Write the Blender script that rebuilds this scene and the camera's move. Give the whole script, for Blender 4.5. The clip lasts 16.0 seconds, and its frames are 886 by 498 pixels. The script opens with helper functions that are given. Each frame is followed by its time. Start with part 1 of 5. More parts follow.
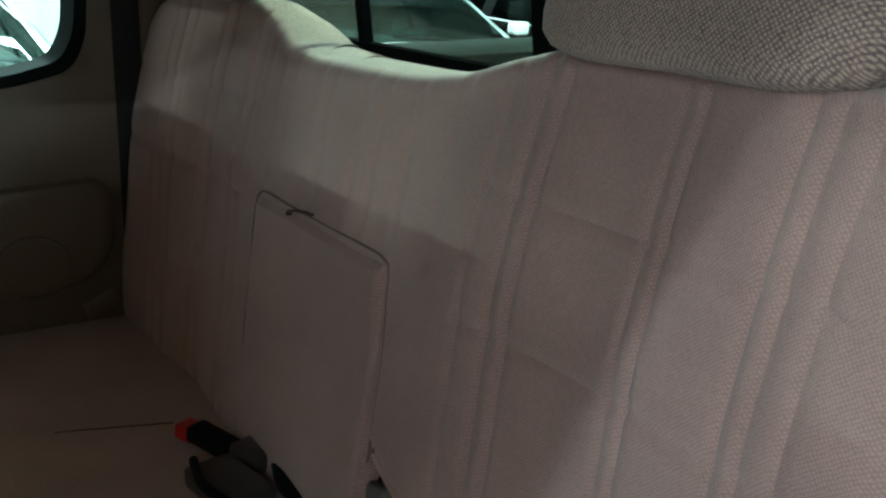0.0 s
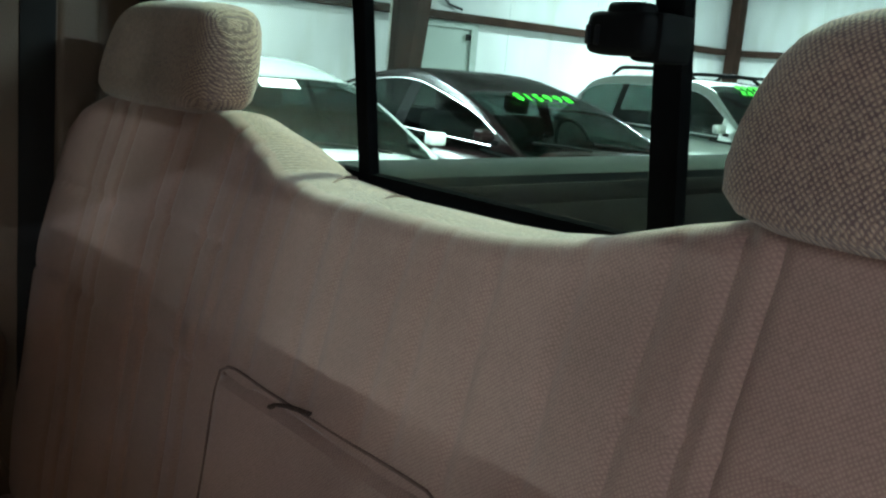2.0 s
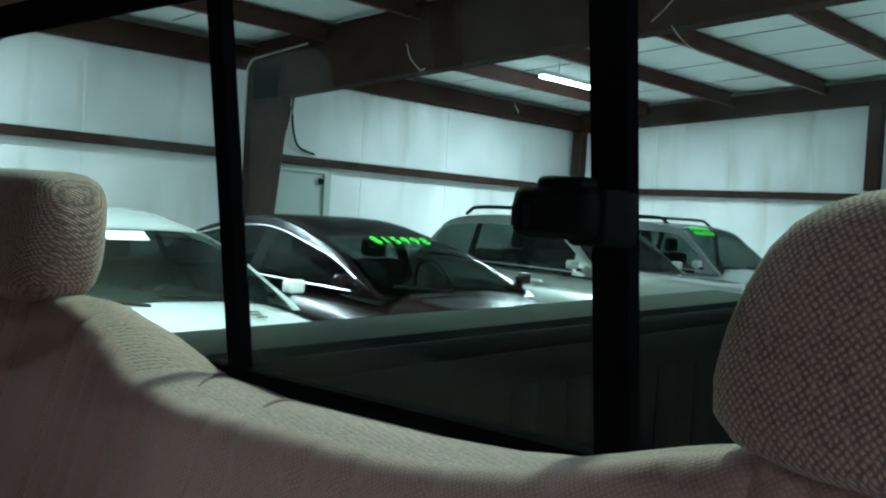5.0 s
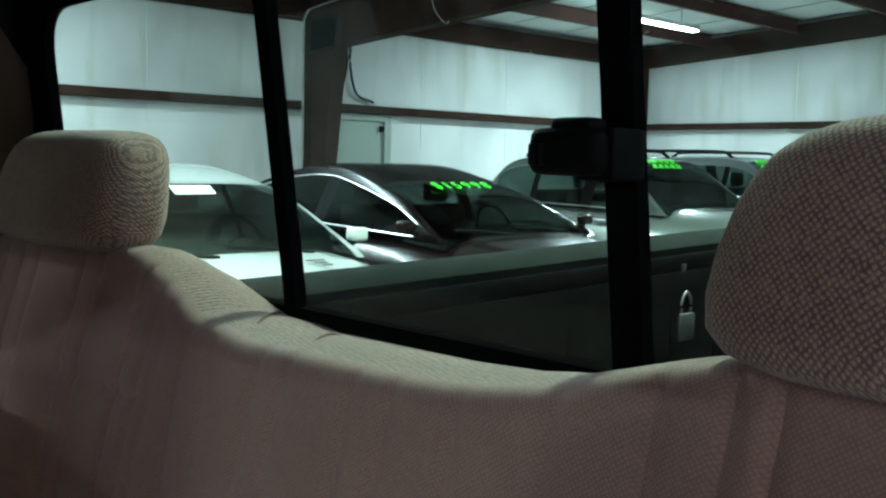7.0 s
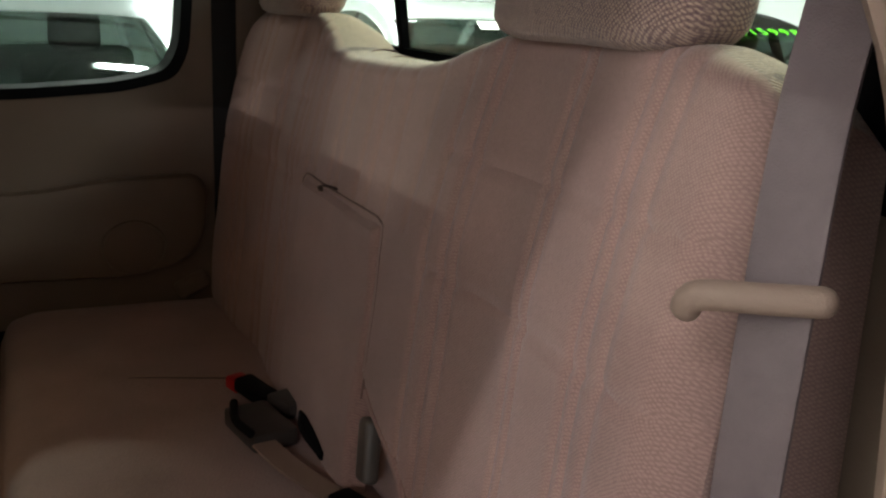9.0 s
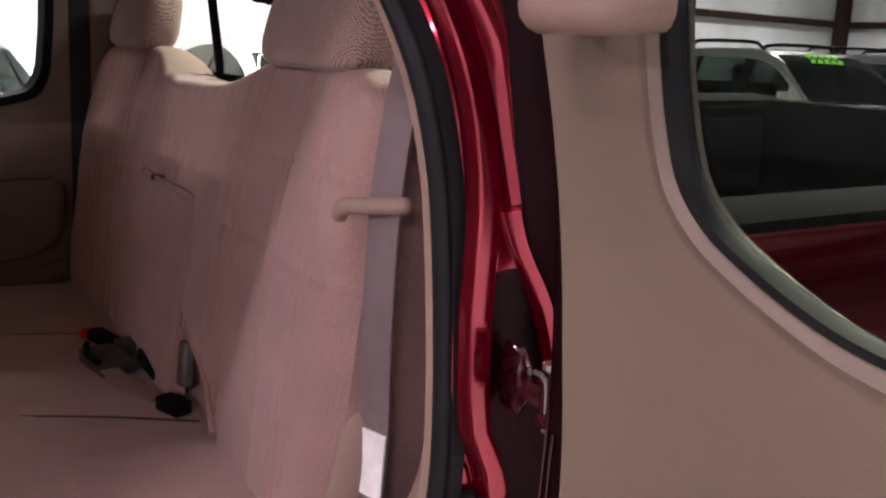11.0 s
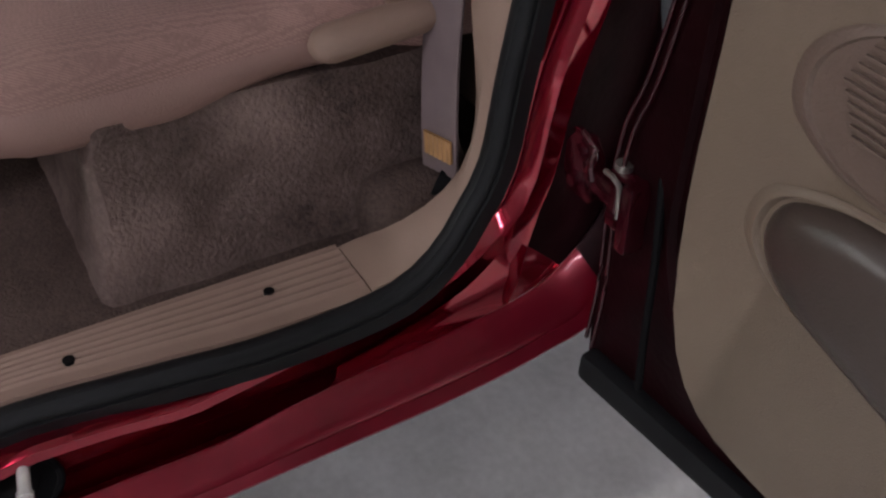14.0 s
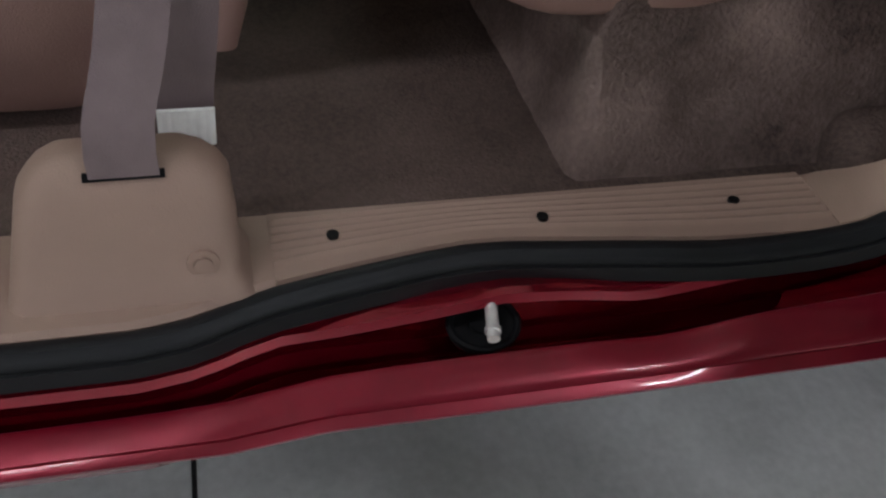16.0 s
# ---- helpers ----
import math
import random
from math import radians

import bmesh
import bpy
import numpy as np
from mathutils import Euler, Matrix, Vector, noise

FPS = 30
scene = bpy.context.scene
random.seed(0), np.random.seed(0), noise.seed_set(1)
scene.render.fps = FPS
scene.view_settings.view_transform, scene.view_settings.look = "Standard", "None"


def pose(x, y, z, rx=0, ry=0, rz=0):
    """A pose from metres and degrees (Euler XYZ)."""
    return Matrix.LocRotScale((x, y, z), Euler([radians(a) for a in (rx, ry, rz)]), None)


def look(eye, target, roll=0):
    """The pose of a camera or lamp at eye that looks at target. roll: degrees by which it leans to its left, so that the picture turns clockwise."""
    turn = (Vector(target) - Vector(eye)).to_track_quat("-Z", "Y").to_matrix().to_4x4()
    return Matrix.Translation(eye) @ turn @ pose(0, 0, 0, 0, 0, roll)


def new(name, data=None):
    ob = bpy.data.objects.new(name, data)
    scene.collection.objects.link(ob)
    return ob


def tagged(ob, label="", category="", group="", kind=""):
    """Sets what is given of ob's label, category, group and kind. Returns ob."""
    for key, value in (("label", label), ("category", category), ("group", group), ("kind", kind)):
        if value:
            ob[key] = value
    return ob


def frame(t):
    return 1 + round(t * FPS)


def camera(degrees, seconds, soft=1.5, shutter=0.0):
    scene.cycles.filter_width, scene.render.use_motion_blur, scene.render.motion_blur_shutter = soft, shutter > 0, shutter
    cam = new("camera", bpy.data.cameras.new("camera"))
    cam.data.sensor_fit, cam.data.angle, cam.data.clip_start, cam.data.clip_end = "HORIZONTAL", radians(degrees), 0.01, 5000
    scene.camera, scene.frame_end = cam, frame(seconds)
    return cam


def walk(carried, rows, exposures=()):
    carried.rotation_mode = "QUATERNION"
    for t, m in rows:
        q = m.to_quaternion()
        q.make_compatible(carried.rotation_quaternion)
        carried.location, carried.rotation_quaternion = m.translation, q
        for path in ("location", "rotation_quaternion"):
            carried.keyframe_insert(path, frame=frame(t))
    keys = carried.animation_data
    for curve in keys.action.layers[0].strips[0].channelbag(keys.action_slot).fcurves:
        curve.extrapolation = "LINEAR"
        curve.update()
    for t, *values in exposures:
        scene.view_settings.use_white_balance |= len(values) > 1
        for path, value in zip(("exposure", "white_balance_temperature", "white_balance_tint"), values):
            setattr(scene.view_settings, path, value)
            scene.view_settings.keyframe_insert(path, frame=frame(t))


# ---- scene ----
cam = camera(49.2, 16.0, soft=2.3, shutter=0.0)
PATH = [
    (0, (0.929, -0.512, 1.477), (-0.667, 0.543, 0.896), 2.1),
    (0.5, (0.805, -0.508, 1.477), (-0.757, 0.633, 0.97), 3.7),
    (1, (0.706, -0.488, 1.463), (-0.81, 0.711, 0.95), 6.7),
    (1.5, (0.633, -0.463, 1.474), (-0.887, 0.763, 1.045), 4.9),
    (2, (0.601, -0.458, 1.474), (-0.909, 0.802, 1.11), 5.0),
    (2.5, (0.58, -0.456, 1.478), (-0.848, 0.925, 1.246), 5.7),
    (3, (0.561, -0.448, 1.485), (-0.851, 0.96, 1.339), 6.1),
    (3.5, (0.528, -0.43, 1.494), (-0.801, 1.064, 1.487), 5.5),
    (4, (0.496, -0.412, 1.5), (-0.847, 1.07, 1.458), 3.9),
    (6.5, (0.473, -0.387, 1.5), (-0.871, 1.091, 1.422), 2.6),
    (7, (0.532, -0.415, 1.5), (-0.901, 0.97, 1.32), 1.1),
    (7.5, (0.659, -0.458, 1.482), (-0.797, 0.87, 1.139), 1.6),
    (8, (0.811, -0.482, 1.459), (-0.706, 0.742, 1.01), 2.0),
    (8.5, (0.976, -0.463, 1.436), (-0.719, 0.48, 0.946), 2.0),
    (8.7, (1.046, -0.435, 1.43), (-0.719, 0.363, 0.934), 2.2),
    (10.8, (1.668, -0.495, 1.449), (-0.07, 0.408, 1.044), 4.1),
    (11, (1.658, -0.511, 1.442), (-0.01, 0.512, 1.032), 3.2),
    (11.5, (1.605, -0.531, 1.422), (0.06, 0.628, 0.902), 1.9),
    (12, (1.55, -0.516, 1.389), (0.058, 0.605, 0.67), -0.3),
    (12.5, (1.513, -0.5, 1.337), (0.041, 0.502, 0.426), -1.6),
    (13, (1.495, -0.484, 1.289), (0.055, 0.443, 0.257), -0.4),
    (13.5, (1.484, -0.476, 1.254), (0.108, 0.377, 0.079), 0.3),
    (14, (1.48, -0.467, 1.213), (0.131, 0.315, -0.039), 0.6),
    (14.5, (1.463, -0.499, 1.198), (0.094, 0.214, -0.074), 2.3),
    (15, (1.444, -0.579, 1.166), (0.051, 0.059, -0.12), 4.1),
    (15.5, (1.441, -0.652, 1.136), (-0.025, -0.139, -0.123), 4.3),
    (16, (1.432, -0.724, 1.125), (-0.044, -0.296, -0.155), 5.3),
]
walk(cam, [(t, look(eye, target, roll)) for t, eye, target, roll in PATH],
     exposures=[(0.0, 0.36, 5800, -9), (1.0, 0.36, 6150, -3), (2.0, 0.42, 6200, 0), (3.5, -0.32, 5800, 5), (6.5, -0.36, 5950, 5), (7.0, -0.32, 6050, 5), (7.6, 0.15, 6500, 6), (8.5, 0.17, 7350, 10), (11.0, 0.28, 7600, 54), (12.0, 0.0, 7550, 44), (12.5, -0.07, 7500, 40), (14.0, -0.34, 7250, 30), (16.0, -0.36, 7000, 20)])

# ---------------------------------------------------------------- light
world = bpy.data.worlds.new("world")
scene.world = world
world.use_nodes = True
world.node_tree.nodes["Background"].inputs[0].default_value = (0.75, 0.9, 1.0, 1)
world.node_tree.nodes["Background"].inputs[1].default_value = 0.03

# place along x and y, and watts; first in view, several added as fill
TUBES = [(-7.6, 11.5, 340), (-7.6, 2.2, 360), (-4.4, 1.3, 230), (-1.0, 10.5, 240), (-0.7, 3.4, 430), (-6.0, -9.5, 130), (-1.9, -9.5, 680), (2.6, -9.5, 130), (7.5, -9.5, 40), (1.59, -2.6, 49), (7.5, -5.0, 190), (5.5, 3.2, 210)]


def roof_z(x):
    return 3.66 + 0.07 * (min(x, 8.0 - x) + 10.1)


for tx, ty, watts in TUBES:
    lamp = bpy.data.lights.new("tube_light", "AREA")
    lamp.shape, lamp.size, lamp.size_y, lamp.energy = "RECTANGLE", 0.14, 2.3, watts
    lamp.color = (0.80, 1.0, 0.78) if tx == -0.7 else (0.84, 0.96, 1.14) if tx > 1 else (0.85, 0.99, 1.04)
    ob = new("tube_light", lamp)
    ob.matrix_world = pose(tx, ty, roof_z(tx) - 0.33, 0, 0, 90 if ty < -9 else 0)

# ---------------------------------------------------------------- materials


def material(name, color, rough=0.6, metal=0.0, vary=0.12, scale=8.0, bump=0.0, bump_scale=60.0, coat=0.0, fine=0.0, fine_scale=300.0, spec=0.5):
    """A surface with broad stains and fine grain, sized in metres."""
    m = bpy.data.materials.new(name)
    m.use_nodes = True
    nt = m.node_tree
    b = nt.nodes["Principled BSDF"]
    b.inputs["Roughness"].default_value, b.inputs["Metallic"].default_value = rough, metal
    b.inputs["Coat Weight"].default_value = coat
    b.inputs["Coat Roughness"].default_value = 0.06
    b.inputs["Specular IOR Level"].default_value = spec
    co = nt.nodes.new("ShaderNodeTexCoord")
    n1 = nt.nodes.new("ShaderNodeTexNoise")
    n1.inputs["Scale"].default_value, n1.inputs["Detail"].default_value = scale, 5
    nt.links.new(co.outputs["Object"], n1.inputs["Vector"])
    n2 = nt.nodes.new("ShaderNodeTexNoise")
    n2.inputs["Scale"].default_value, n2.inputs["Detail"].default_value = fine_scale, 2
    nt.links.new(co.outputs["Object"], n2.inputs["Vector"])
    add = nt.nodes.new("ShaderNodeMath")
    add.operation = "MULTIPLY_ADD"
    nt.links.new(n2.outputs["Fac"], add.inputs[0])
    add.inputs[1].default_value = fine
    nt.links.new(n1.outputs["Fac"], add.inputs[2])
    ramp = nt.nodes.new("ShaderNodeMapRange")
    ramp.inputs["From Min"].default_value, ramp.inputs["From Max"].default_value = 0.3 + fine * 0.3, 0.7 + fine * 0.7
    ramp.inputs["To Min"].default_value, ramp.inputs["To Max"].default_value = 1 - vary, 1 + vary
    nt.links.new(add.outputs[0], ramp.inputs["Value"])
    mul = nt.nodes.new("ShaderNodeVectorMath")
    mul.operation = "SCALE"
    mul.inputs[0].default_value = color
    nt.links.new(ramp.outputs[0], mul.inputs["Scale"])
    nt.links.new(mul.outputs[0], b.inputs["Base Color"])
    if bump:
        n3 = nt.nodes.new("ShaderNodeTexNoise")
        n3.inputs["Scale"].default_value, n3.inputs["Detail"].default_value = bump_scale, 4
        nt.links.new(co.outputs["Object"], n3.inputs["Vector"])
        bp = nt.nodes.new("ShaderNodeBump")
        bp.inputs["Strength"].default_value, bp.inputs["Distance"].default_value = bump, 0.004
        nt.links.new(n3.outputs["Fac"], bp.inputs["Height"])
        nt.links.new(bp.outputs[0], b.inputs["Normal"])
    return m


def glow(name, color, strength):
    m = bpy.data.materials.new(name)
    m.use_nodes = True
    b = m.node_tree.nodes["Principled BSDF"]
    b.inputs["Base Color"].default_value = (*color, 1)
    b.inputs["Emission Color"].default_value = (*color, 1)
    b.inputs["Emission Strength"].default_value = strength
    return m


def glass(name, tint, shine=0.012, graze=0.4):
    m = bpy.data.materials.new(name)
    m.use_nodes = True
    nt = m.node_tree
    nt.nodes.remove(nt.nodes["Principled BSDF"])
    out = nt.nodes["Material Output"]
    clear = nt.nodes.new("ShaderNodeBsdfTransparent")
    clear.inputs[0].default_value = (*tint, 1)
    shiny = nt.nodes.new("ShaderNodeBsdfGlossy")
    shiny.inputs["Roughness"].default_value = 0.02
    mix = nt.nodes.new("ShaderNodeMixShader")
    face = nt.nodes.new("ShaderNodeLayerWeight")
    face.inputs[0].default_value = 0.5
    curve = nt.nodes.new("ShaderNodeMath")
    curve.operation = "POWER"
    curve.inputs[1].default_value = 4.0
    nt.links.new(face.outputs["Facing"], curve.inputs[0])
    fr = nt.nodes.new("ShaderNodeMath")
    fr.operation = "MULTIPLY_ADD"
    fr.inputs[1].default_value, fr.inputs[2].default_value = graze, shine
    nt.links.new(curve.outputs[0], fr.inputs[0])
    nt.links.new(fr.outputs[0], mix.inputs[0])
    nt.links.new(clear.outputs[0], mix.inputs[1])
    nt.links.new(shiny.outputs[0], mix.inputs[2])
    nt.links.new(mix.outputs[0], out.inputs[0])
    return m


def woven(name, light, dark, size=0.0042, bump=0.7):
    """A coarse diagonal weave of two yarns, worn unevenly."""
    m = bpy.data.materials.new(name)
    m.use_nodes = True
    nt = m.node_tree
    N, L = nt.nodes.new, nt.links.new
    b = nt.nodes["Principled BSDF"]
    b.inputs["Roughness"].default_value = 0.92
    b.inputs["Specular IOR Level"].default_value = 0.15
    b.inputs["Sheen Weight"].default_value = 0.25
    b.inputs["Sheen Roughness"].default_value = 0.6
    co = N("ShaderNodeTexCoord")
    warp = N("ShaderNodeTexNoise")
    warp.inputs["Scale"].default_value, warp.inputs["Detail"].default_value = 130, 2
    L(co.outputs["Object"], warp.inputs["Vector"])
    jit = N("ShaderNodeVectorMath")
    jit.operation = "MULTIPLY_ADD"
    jit.inputs[1].default_value = (0.0030, 0.0030, 0.0030)
    L(warp.outputs["Color"], jit.inputs[0])
    L(co.outputs["Object"], jit.inputs[2])
    waves = []
    for turn in (38, -52):
        mp = N("ShaderNodeMapping")
        mp.inputs["Rotation"].default_value = (radians(20), radians(turn), radians(15))
        L(jit.outputs[0], mp.inputs["Vector"])
        w = N("ShaderNodeTexWave")
        w.inputs["Scale"].default_value = 0.314 / size
        w.inputs["Distortion"].default_value = 0.6
        L(mp.outputs[0], w.inputs["Vector"])
        waves.append(w)
    mul = N("ShaderNodeMath")
    mul.operation = "MULTIPLY"
    L(waves[0].outputs["Fac"], mul.inputs[0])
    L(waves[1].outputs["Fac"], mul.inputs[1])
    speck = N("ShaderNodeTexNoise")
    speck.inputs["Scale"].default_value, speck.inputs["Detail"].default_value = 300, 2
    L(co.outputs["Object"], speck.inputs["Vector"])
    addn = N("ShaderNodeMath")
    addn.operation = "MULTIPLY_ADD"
    addn.inputs[1].default_value = 1.0
    L(speck.outputs["Fac"], addn.inputs[0])
    L(mul.outputs[0], addn.inputs[2])
    rm = N("ShaderNodeMapRange")
    rm.inputs["From Min"].default_value, rm.inputs["From Max"].default_value = 0.42, 1.12
    L(addn.outputs[0], rm.inputs["Value"])
    mix = N("ShaderNodeMix")
    mix.data_type = "RGBA"
    mix.inputs["A"].default_value, mix.inputs["B"].default_value = (*dark, 1), (*light, 1)
    L(rm.outputs[0], mix.inputs["Factor"])
    big = N("ShaderNodeTexNoise")
    big.inputs["Scale"].default_value, big.inputs["Detail"].default_value = 7, 4
    L(co.outputs["Object"], big.inputs["Vector"])
    br = N("ShaderNodeMapRange")
    br.inputs["From Min"].default_value, br.inputs["From Max"].default_value = 0.3, 0.7
    br.inputs["To Min"].default_value, br.inputs["To Max"].default_value = 0.86, 1.12
    L(big.outputs["Fac"], br.inputs["Value"])
    sc = N("ShaderNodeVectorMath")
    sc.operation = "SCALE"
    L(mix.outputs["Result"], sc.inputs[0])
    L(br.outputs[0], sc.inputs["Scale"])
    L(sc.outputs[0], b.inputs["Base Color"])
    bp = N("ShaderNodeBump")
    bp.inputs["Strength"].default_value, bp.inputs["Distance"].default_value = bump, 0.0015
    L(addn.outputs[0], bp.inputs["Height"])
    L(bp.outputs[0], b.inputs["Normal"])
    return m


FABRIC = woven("woven_tan_fabric", (0.410, 0.238, 0.200), (0.290, 0.166, 0.142), 0.0024, 0.18)
FABRIC_TOP = woven("coarse_woven_fabric", (0.50, 0.33, 0.245), (0.165, 0.098, 0.098), 0.0029, 0.45)
VINYL = material("tan_vinyl", (0.345, 0.20, 0.17), 0.5, vary=0.06, scale=6, bump=0.25, bump_scale=500)
TRIM = material("beige_plastic", (0.30, 0.198, 0.154), 0.62, vary=0.06, scale=5, bump=0.2, bump_scale=600, spec=0.28)
# TRIM's beige, yellower and darkened for the weaker light on the door
DOOR_TRIM = material("dimmed_beige_plastic", (0.190, 0.137, 0.098), 0.40, vary=0.05, scale=5, bump=0.2, bump_scale=600)
TRIM_MID = material("mid_taupe_plastic", (0.15, 0.10, 0.078), 0.36, vary=0.06, scale=7, bump=0.25, bump_scale=400)
TRIM_DARK = material("taupe_plastic", (0.17, 0.115, 0.082), 0.5, vary=0.06, scale=7, bump=0.25, bump_scale=400)
# thread of the cross seams, also the painted shade of the armrest groove
SEAM_AND_SHADE = material("seam_thread_and_groove_shade", (0.165, 0.096, 0.082), 0.9, vary=0.2, scale=30)
# floor carpet, its brown darkened for the footwell's shade
CARPET = material("brown_carpet", (0.085, 0.058, 0.050), 0.97, vary=0.55, scale=4.5, bump=0.7, bump_scale=260, fine=0.45, fine_scale=170, spec=0.1)
# same carpet on the lit step: worn and dusty, colour raised for the light
LIT_DUSTY_CARPET = material("lit_dusty_worn_carpet", (0.155, 0.108, 0.095), 0.97, vary=0.62, scale=9.0, bump=0.8, bump_scale=220, fine=0.30, fine_scale=150, spec=0.1)
RED = material("red_paint", (0.30, 0.0025, 0.018), 0.15, 0.8, vary=0.06, scale=3, coat=1.0)
DUSTY_RED = material("dusty_red_paint", (0.215, 0.006, 0.019), 0.30, 0.5, vary=0.16, scale=14, coat=0.4, fine=0.2, fine_scale=90)
# glossy body red of hinges and hem, lowered for the shade they sit in
SHADED_GLOSS_RED = material("shaded_gloss_red", (0.040, 0.0024, 0.006), 0.24, 0.3, vary=0.3, scale=40, coat=0.7)
# dirty body red, darkened to hold the shade of the hinge hollow
SHADED_RED = material("shaded_dirty_red_paint", (0.013, 0.0013, 0.0024), 0.5, 0.2, vary=0.35, scale=12, bump=0.2, bump_scale=80, spec=0.13)
BOOT = material("grey_rubber", (0.05, 0.055, 0.06), 0.6, vary=0.15, scale=20)
RUBBER = material("black_rubber", (0.0085, 0.009, 0.010), 0.55, vary=0.2, scale=20, spec=0.25)
BLACK = material("black_plastic", (0.0065, 0.0065, 0.007), 0.6, vary=0.1, scale=15, spec=0.06)
FRAME = material("matt_black_frame", (0.006, 0.006, 0.0065), 0.95, vary=0.2, scale=20, spec=0.0)
DARK = material("dark_underside", (0.01, 0.009, 0.009), 0.8, vary=0.1)
WEB = material("taupe_webbing", (0.175, 0.125, 0.125), 0.8, vary=0.08, scale=40, bump=0.4, bump_scale=700)
METAL = material("worn_steel", (0.45, 0.42, 0.38), 0.35, 0.9, vary=0.2, scale=30)
ZINC = material("zinc_plated_steel", (0.80, 0.79, 0.76), 0.32, 0.55, vary=0.12, scale=60)
LABEL = material("white_label", (0.86, 0.85, 0.81), 0.7, vary=0.12, scale=40, spec=0.25)
ORANGE = material("orange_label", (0.46, 0.24, 0.10), 0.6, vary=0.15, scale=40)
BUTTON = material("red_button", (0.5, 0.01, 0.01), 0.35, vary=0.04)
LINER = material("bed_liner", (0.0042, 0.0044, 0.0046), 0.8, vary=0.25, scale=10, bump=0.3, bump_scale=120, spec=0.03)
CONCRETE = material("grey_concrete", (0.52, 0.52, 0.50), 0.65, vary=0.24, scale=5, bump=0.06, bump_scale=90, fine=0.4, fine_scale=60)


def stained_wall(name, color, stain):
    """A white liner panel with broad soft dirt and upright run marks."""
    m = material(name, color, 0.6, vary=0.16, scale=0.9, bump=0.12, bump_scale=2.5)
    nt = m.node_tree
    N, L = nt.nodes.new, nt.links.new
    b = nt.nodes["Principled BSDF"]
    base = b.inputs["Base Color"].links[0].from_socket
    co = N("ShaderNodeTexCoord")
    mp = N("ShaderNodeMapping")
    mp.inputs["Scale"].default_value = (2.6, 2.6, 0.35)
    L(co.outputs["Object"], mp.inputs["Vector"])
    run = N("ShaderNodeTexNoise")
    run.inputs["Scale"].default_value, run.inputs["Detail"].default_value = 1.3, 6
    L(mp.outputs[0], run.inputs["Vector"])
    rm = N("ShaderNodeMapRange")
    rm.inputs["From Min"].default_value, rm.inputs["From Max"].default_value = 0.52, 0.78
    rm.inputs["To Max"].default_value = 0.75
    L(run.outputs["Fac"], rm.inputs["Value"])
    mix = N("ShaderNodeMix")
    mix.data_type = "RGBA"
    mix.inputs["B"].default_value = (*stain, 1)
    L(rm.outputs[0], mix.inputs["Factor"])
    L(base, mix.inputs["A"])
    L(mix.outputs["Result"], b.inputs["Base Color"])
    return m


WALL = stained_wall("white_wall_panel", (0.56, 0.565, 0.56), (0.36, 0.35, 0.28))
STEEL = material("brown_primer_steel", (0.032, 0.018, 0.014), 0.8, vary=0.35, scale=3, spec=0.04, fine=0.3, fine_scale=25)
PURLIN_STEEL = material("red_brown_primer_steel", (0.075, 0.032, 0.026), 0.7, vary=0.35, scale=2, spec=0.2, fine=0.3, fine_scale=25)
ROOFING = material("white_roof_blanket", (0.60, 0.64, 0.62), 0.7, vary=0.08, scale=2, bump=0.2, bump_scale=5)
DOORPAINT = material("grey_green_door_paint", (0.29, 0.33, 0.30), 0.5, vary=0.06, scale=3)
GLASS = glass("window_glass", (0.86, 0.93, 0.90))
DOOR_GLASS = glass("tinted_door_glass", (0.50, 0.56, 0.53))
TUBE = glow("tube_glow", (0.85, 1.0, 1.0), 50.0)
GREEN = material("green_marker", (0.12, 0.95, 0.04), 0.5, vary=0.05)
CARGLASS = glass("car_window_glass", (0.24, 0.30, 0.28), 0.05, 0.4)
DASH = material("dark_grey_vinyl", (0.018, 0.019, 0.019), 0.6, vary=0.15, scale=12)
SEAT_GREY = material("grey_seat_cloth", (0.075, 0.078, 0.075), 0.9, vary=0.2, scale=9)
CHROME = material("chrome", (0.6, 0.6, 0.6), 0.3, 1.0, vary=0.03)
WHITE_CAR = material("white_car_paint", (0.75, 0.78, 0.76), 0.25, vary=0.03, scale=2, coat=1.0)
MAROON_CAR = material("dark_maroon_car_paint", (0.010, 0.0045, 0.005), 0.22, 0.0, vary=0.08, scale=2, coat=0.12, spec=0.22)
SILVER_CAR = material("silver_green_car_paint", (0.34, 0.37, 0.34), 0.3, 0.5, vary=0.05, scale=2, coat=1.0)
SILVER_CAR_TWO = material("silver_car_paint", (0.42, 0.45, 0.46), 0.3, 0.5, vary=0.05, scale=2, coat=1.0)
TYRE = material("tyre_rubber", (0.02, 0.02, 0.02), 0.75, vary=0.1, scale=20)
LENS = material("headlamp_lens", (0.55, 0.58, 0.58), 0.12, 0.3, vary=0.05, coat=1.0)

# ---------------------------------------------------------------- mesh helpers


def part(name, bm, mat, parent=None, label="", smooth=True):
    """Links a bmesh as one mesh object under a thing or a part."""
    bmesh.ops.recalc_face_normals(bm, faces=bm.faces)
    me = bpy.data.meshes.new(name)
    bm.to_mesh(me)
    bm.free()
    for p in me.polygons:
        p.use_smooth = smooth
    if smooth:
        me.set_sharp_from_angle(angle=radians(40))
    me.materials.append(mat)
    ob = new(name, me)
    if parent is not None:
        ob.parent = parent
    if label:
        ob["label"] = label
    return ob


def thing(name, label, category, group="", kind="", at=(0, 0, 0)):
    ob = new(name)
    ob.location = at
    ob.empty_display_size = 0.1
    return tagged(ob, label, category, group, kind)


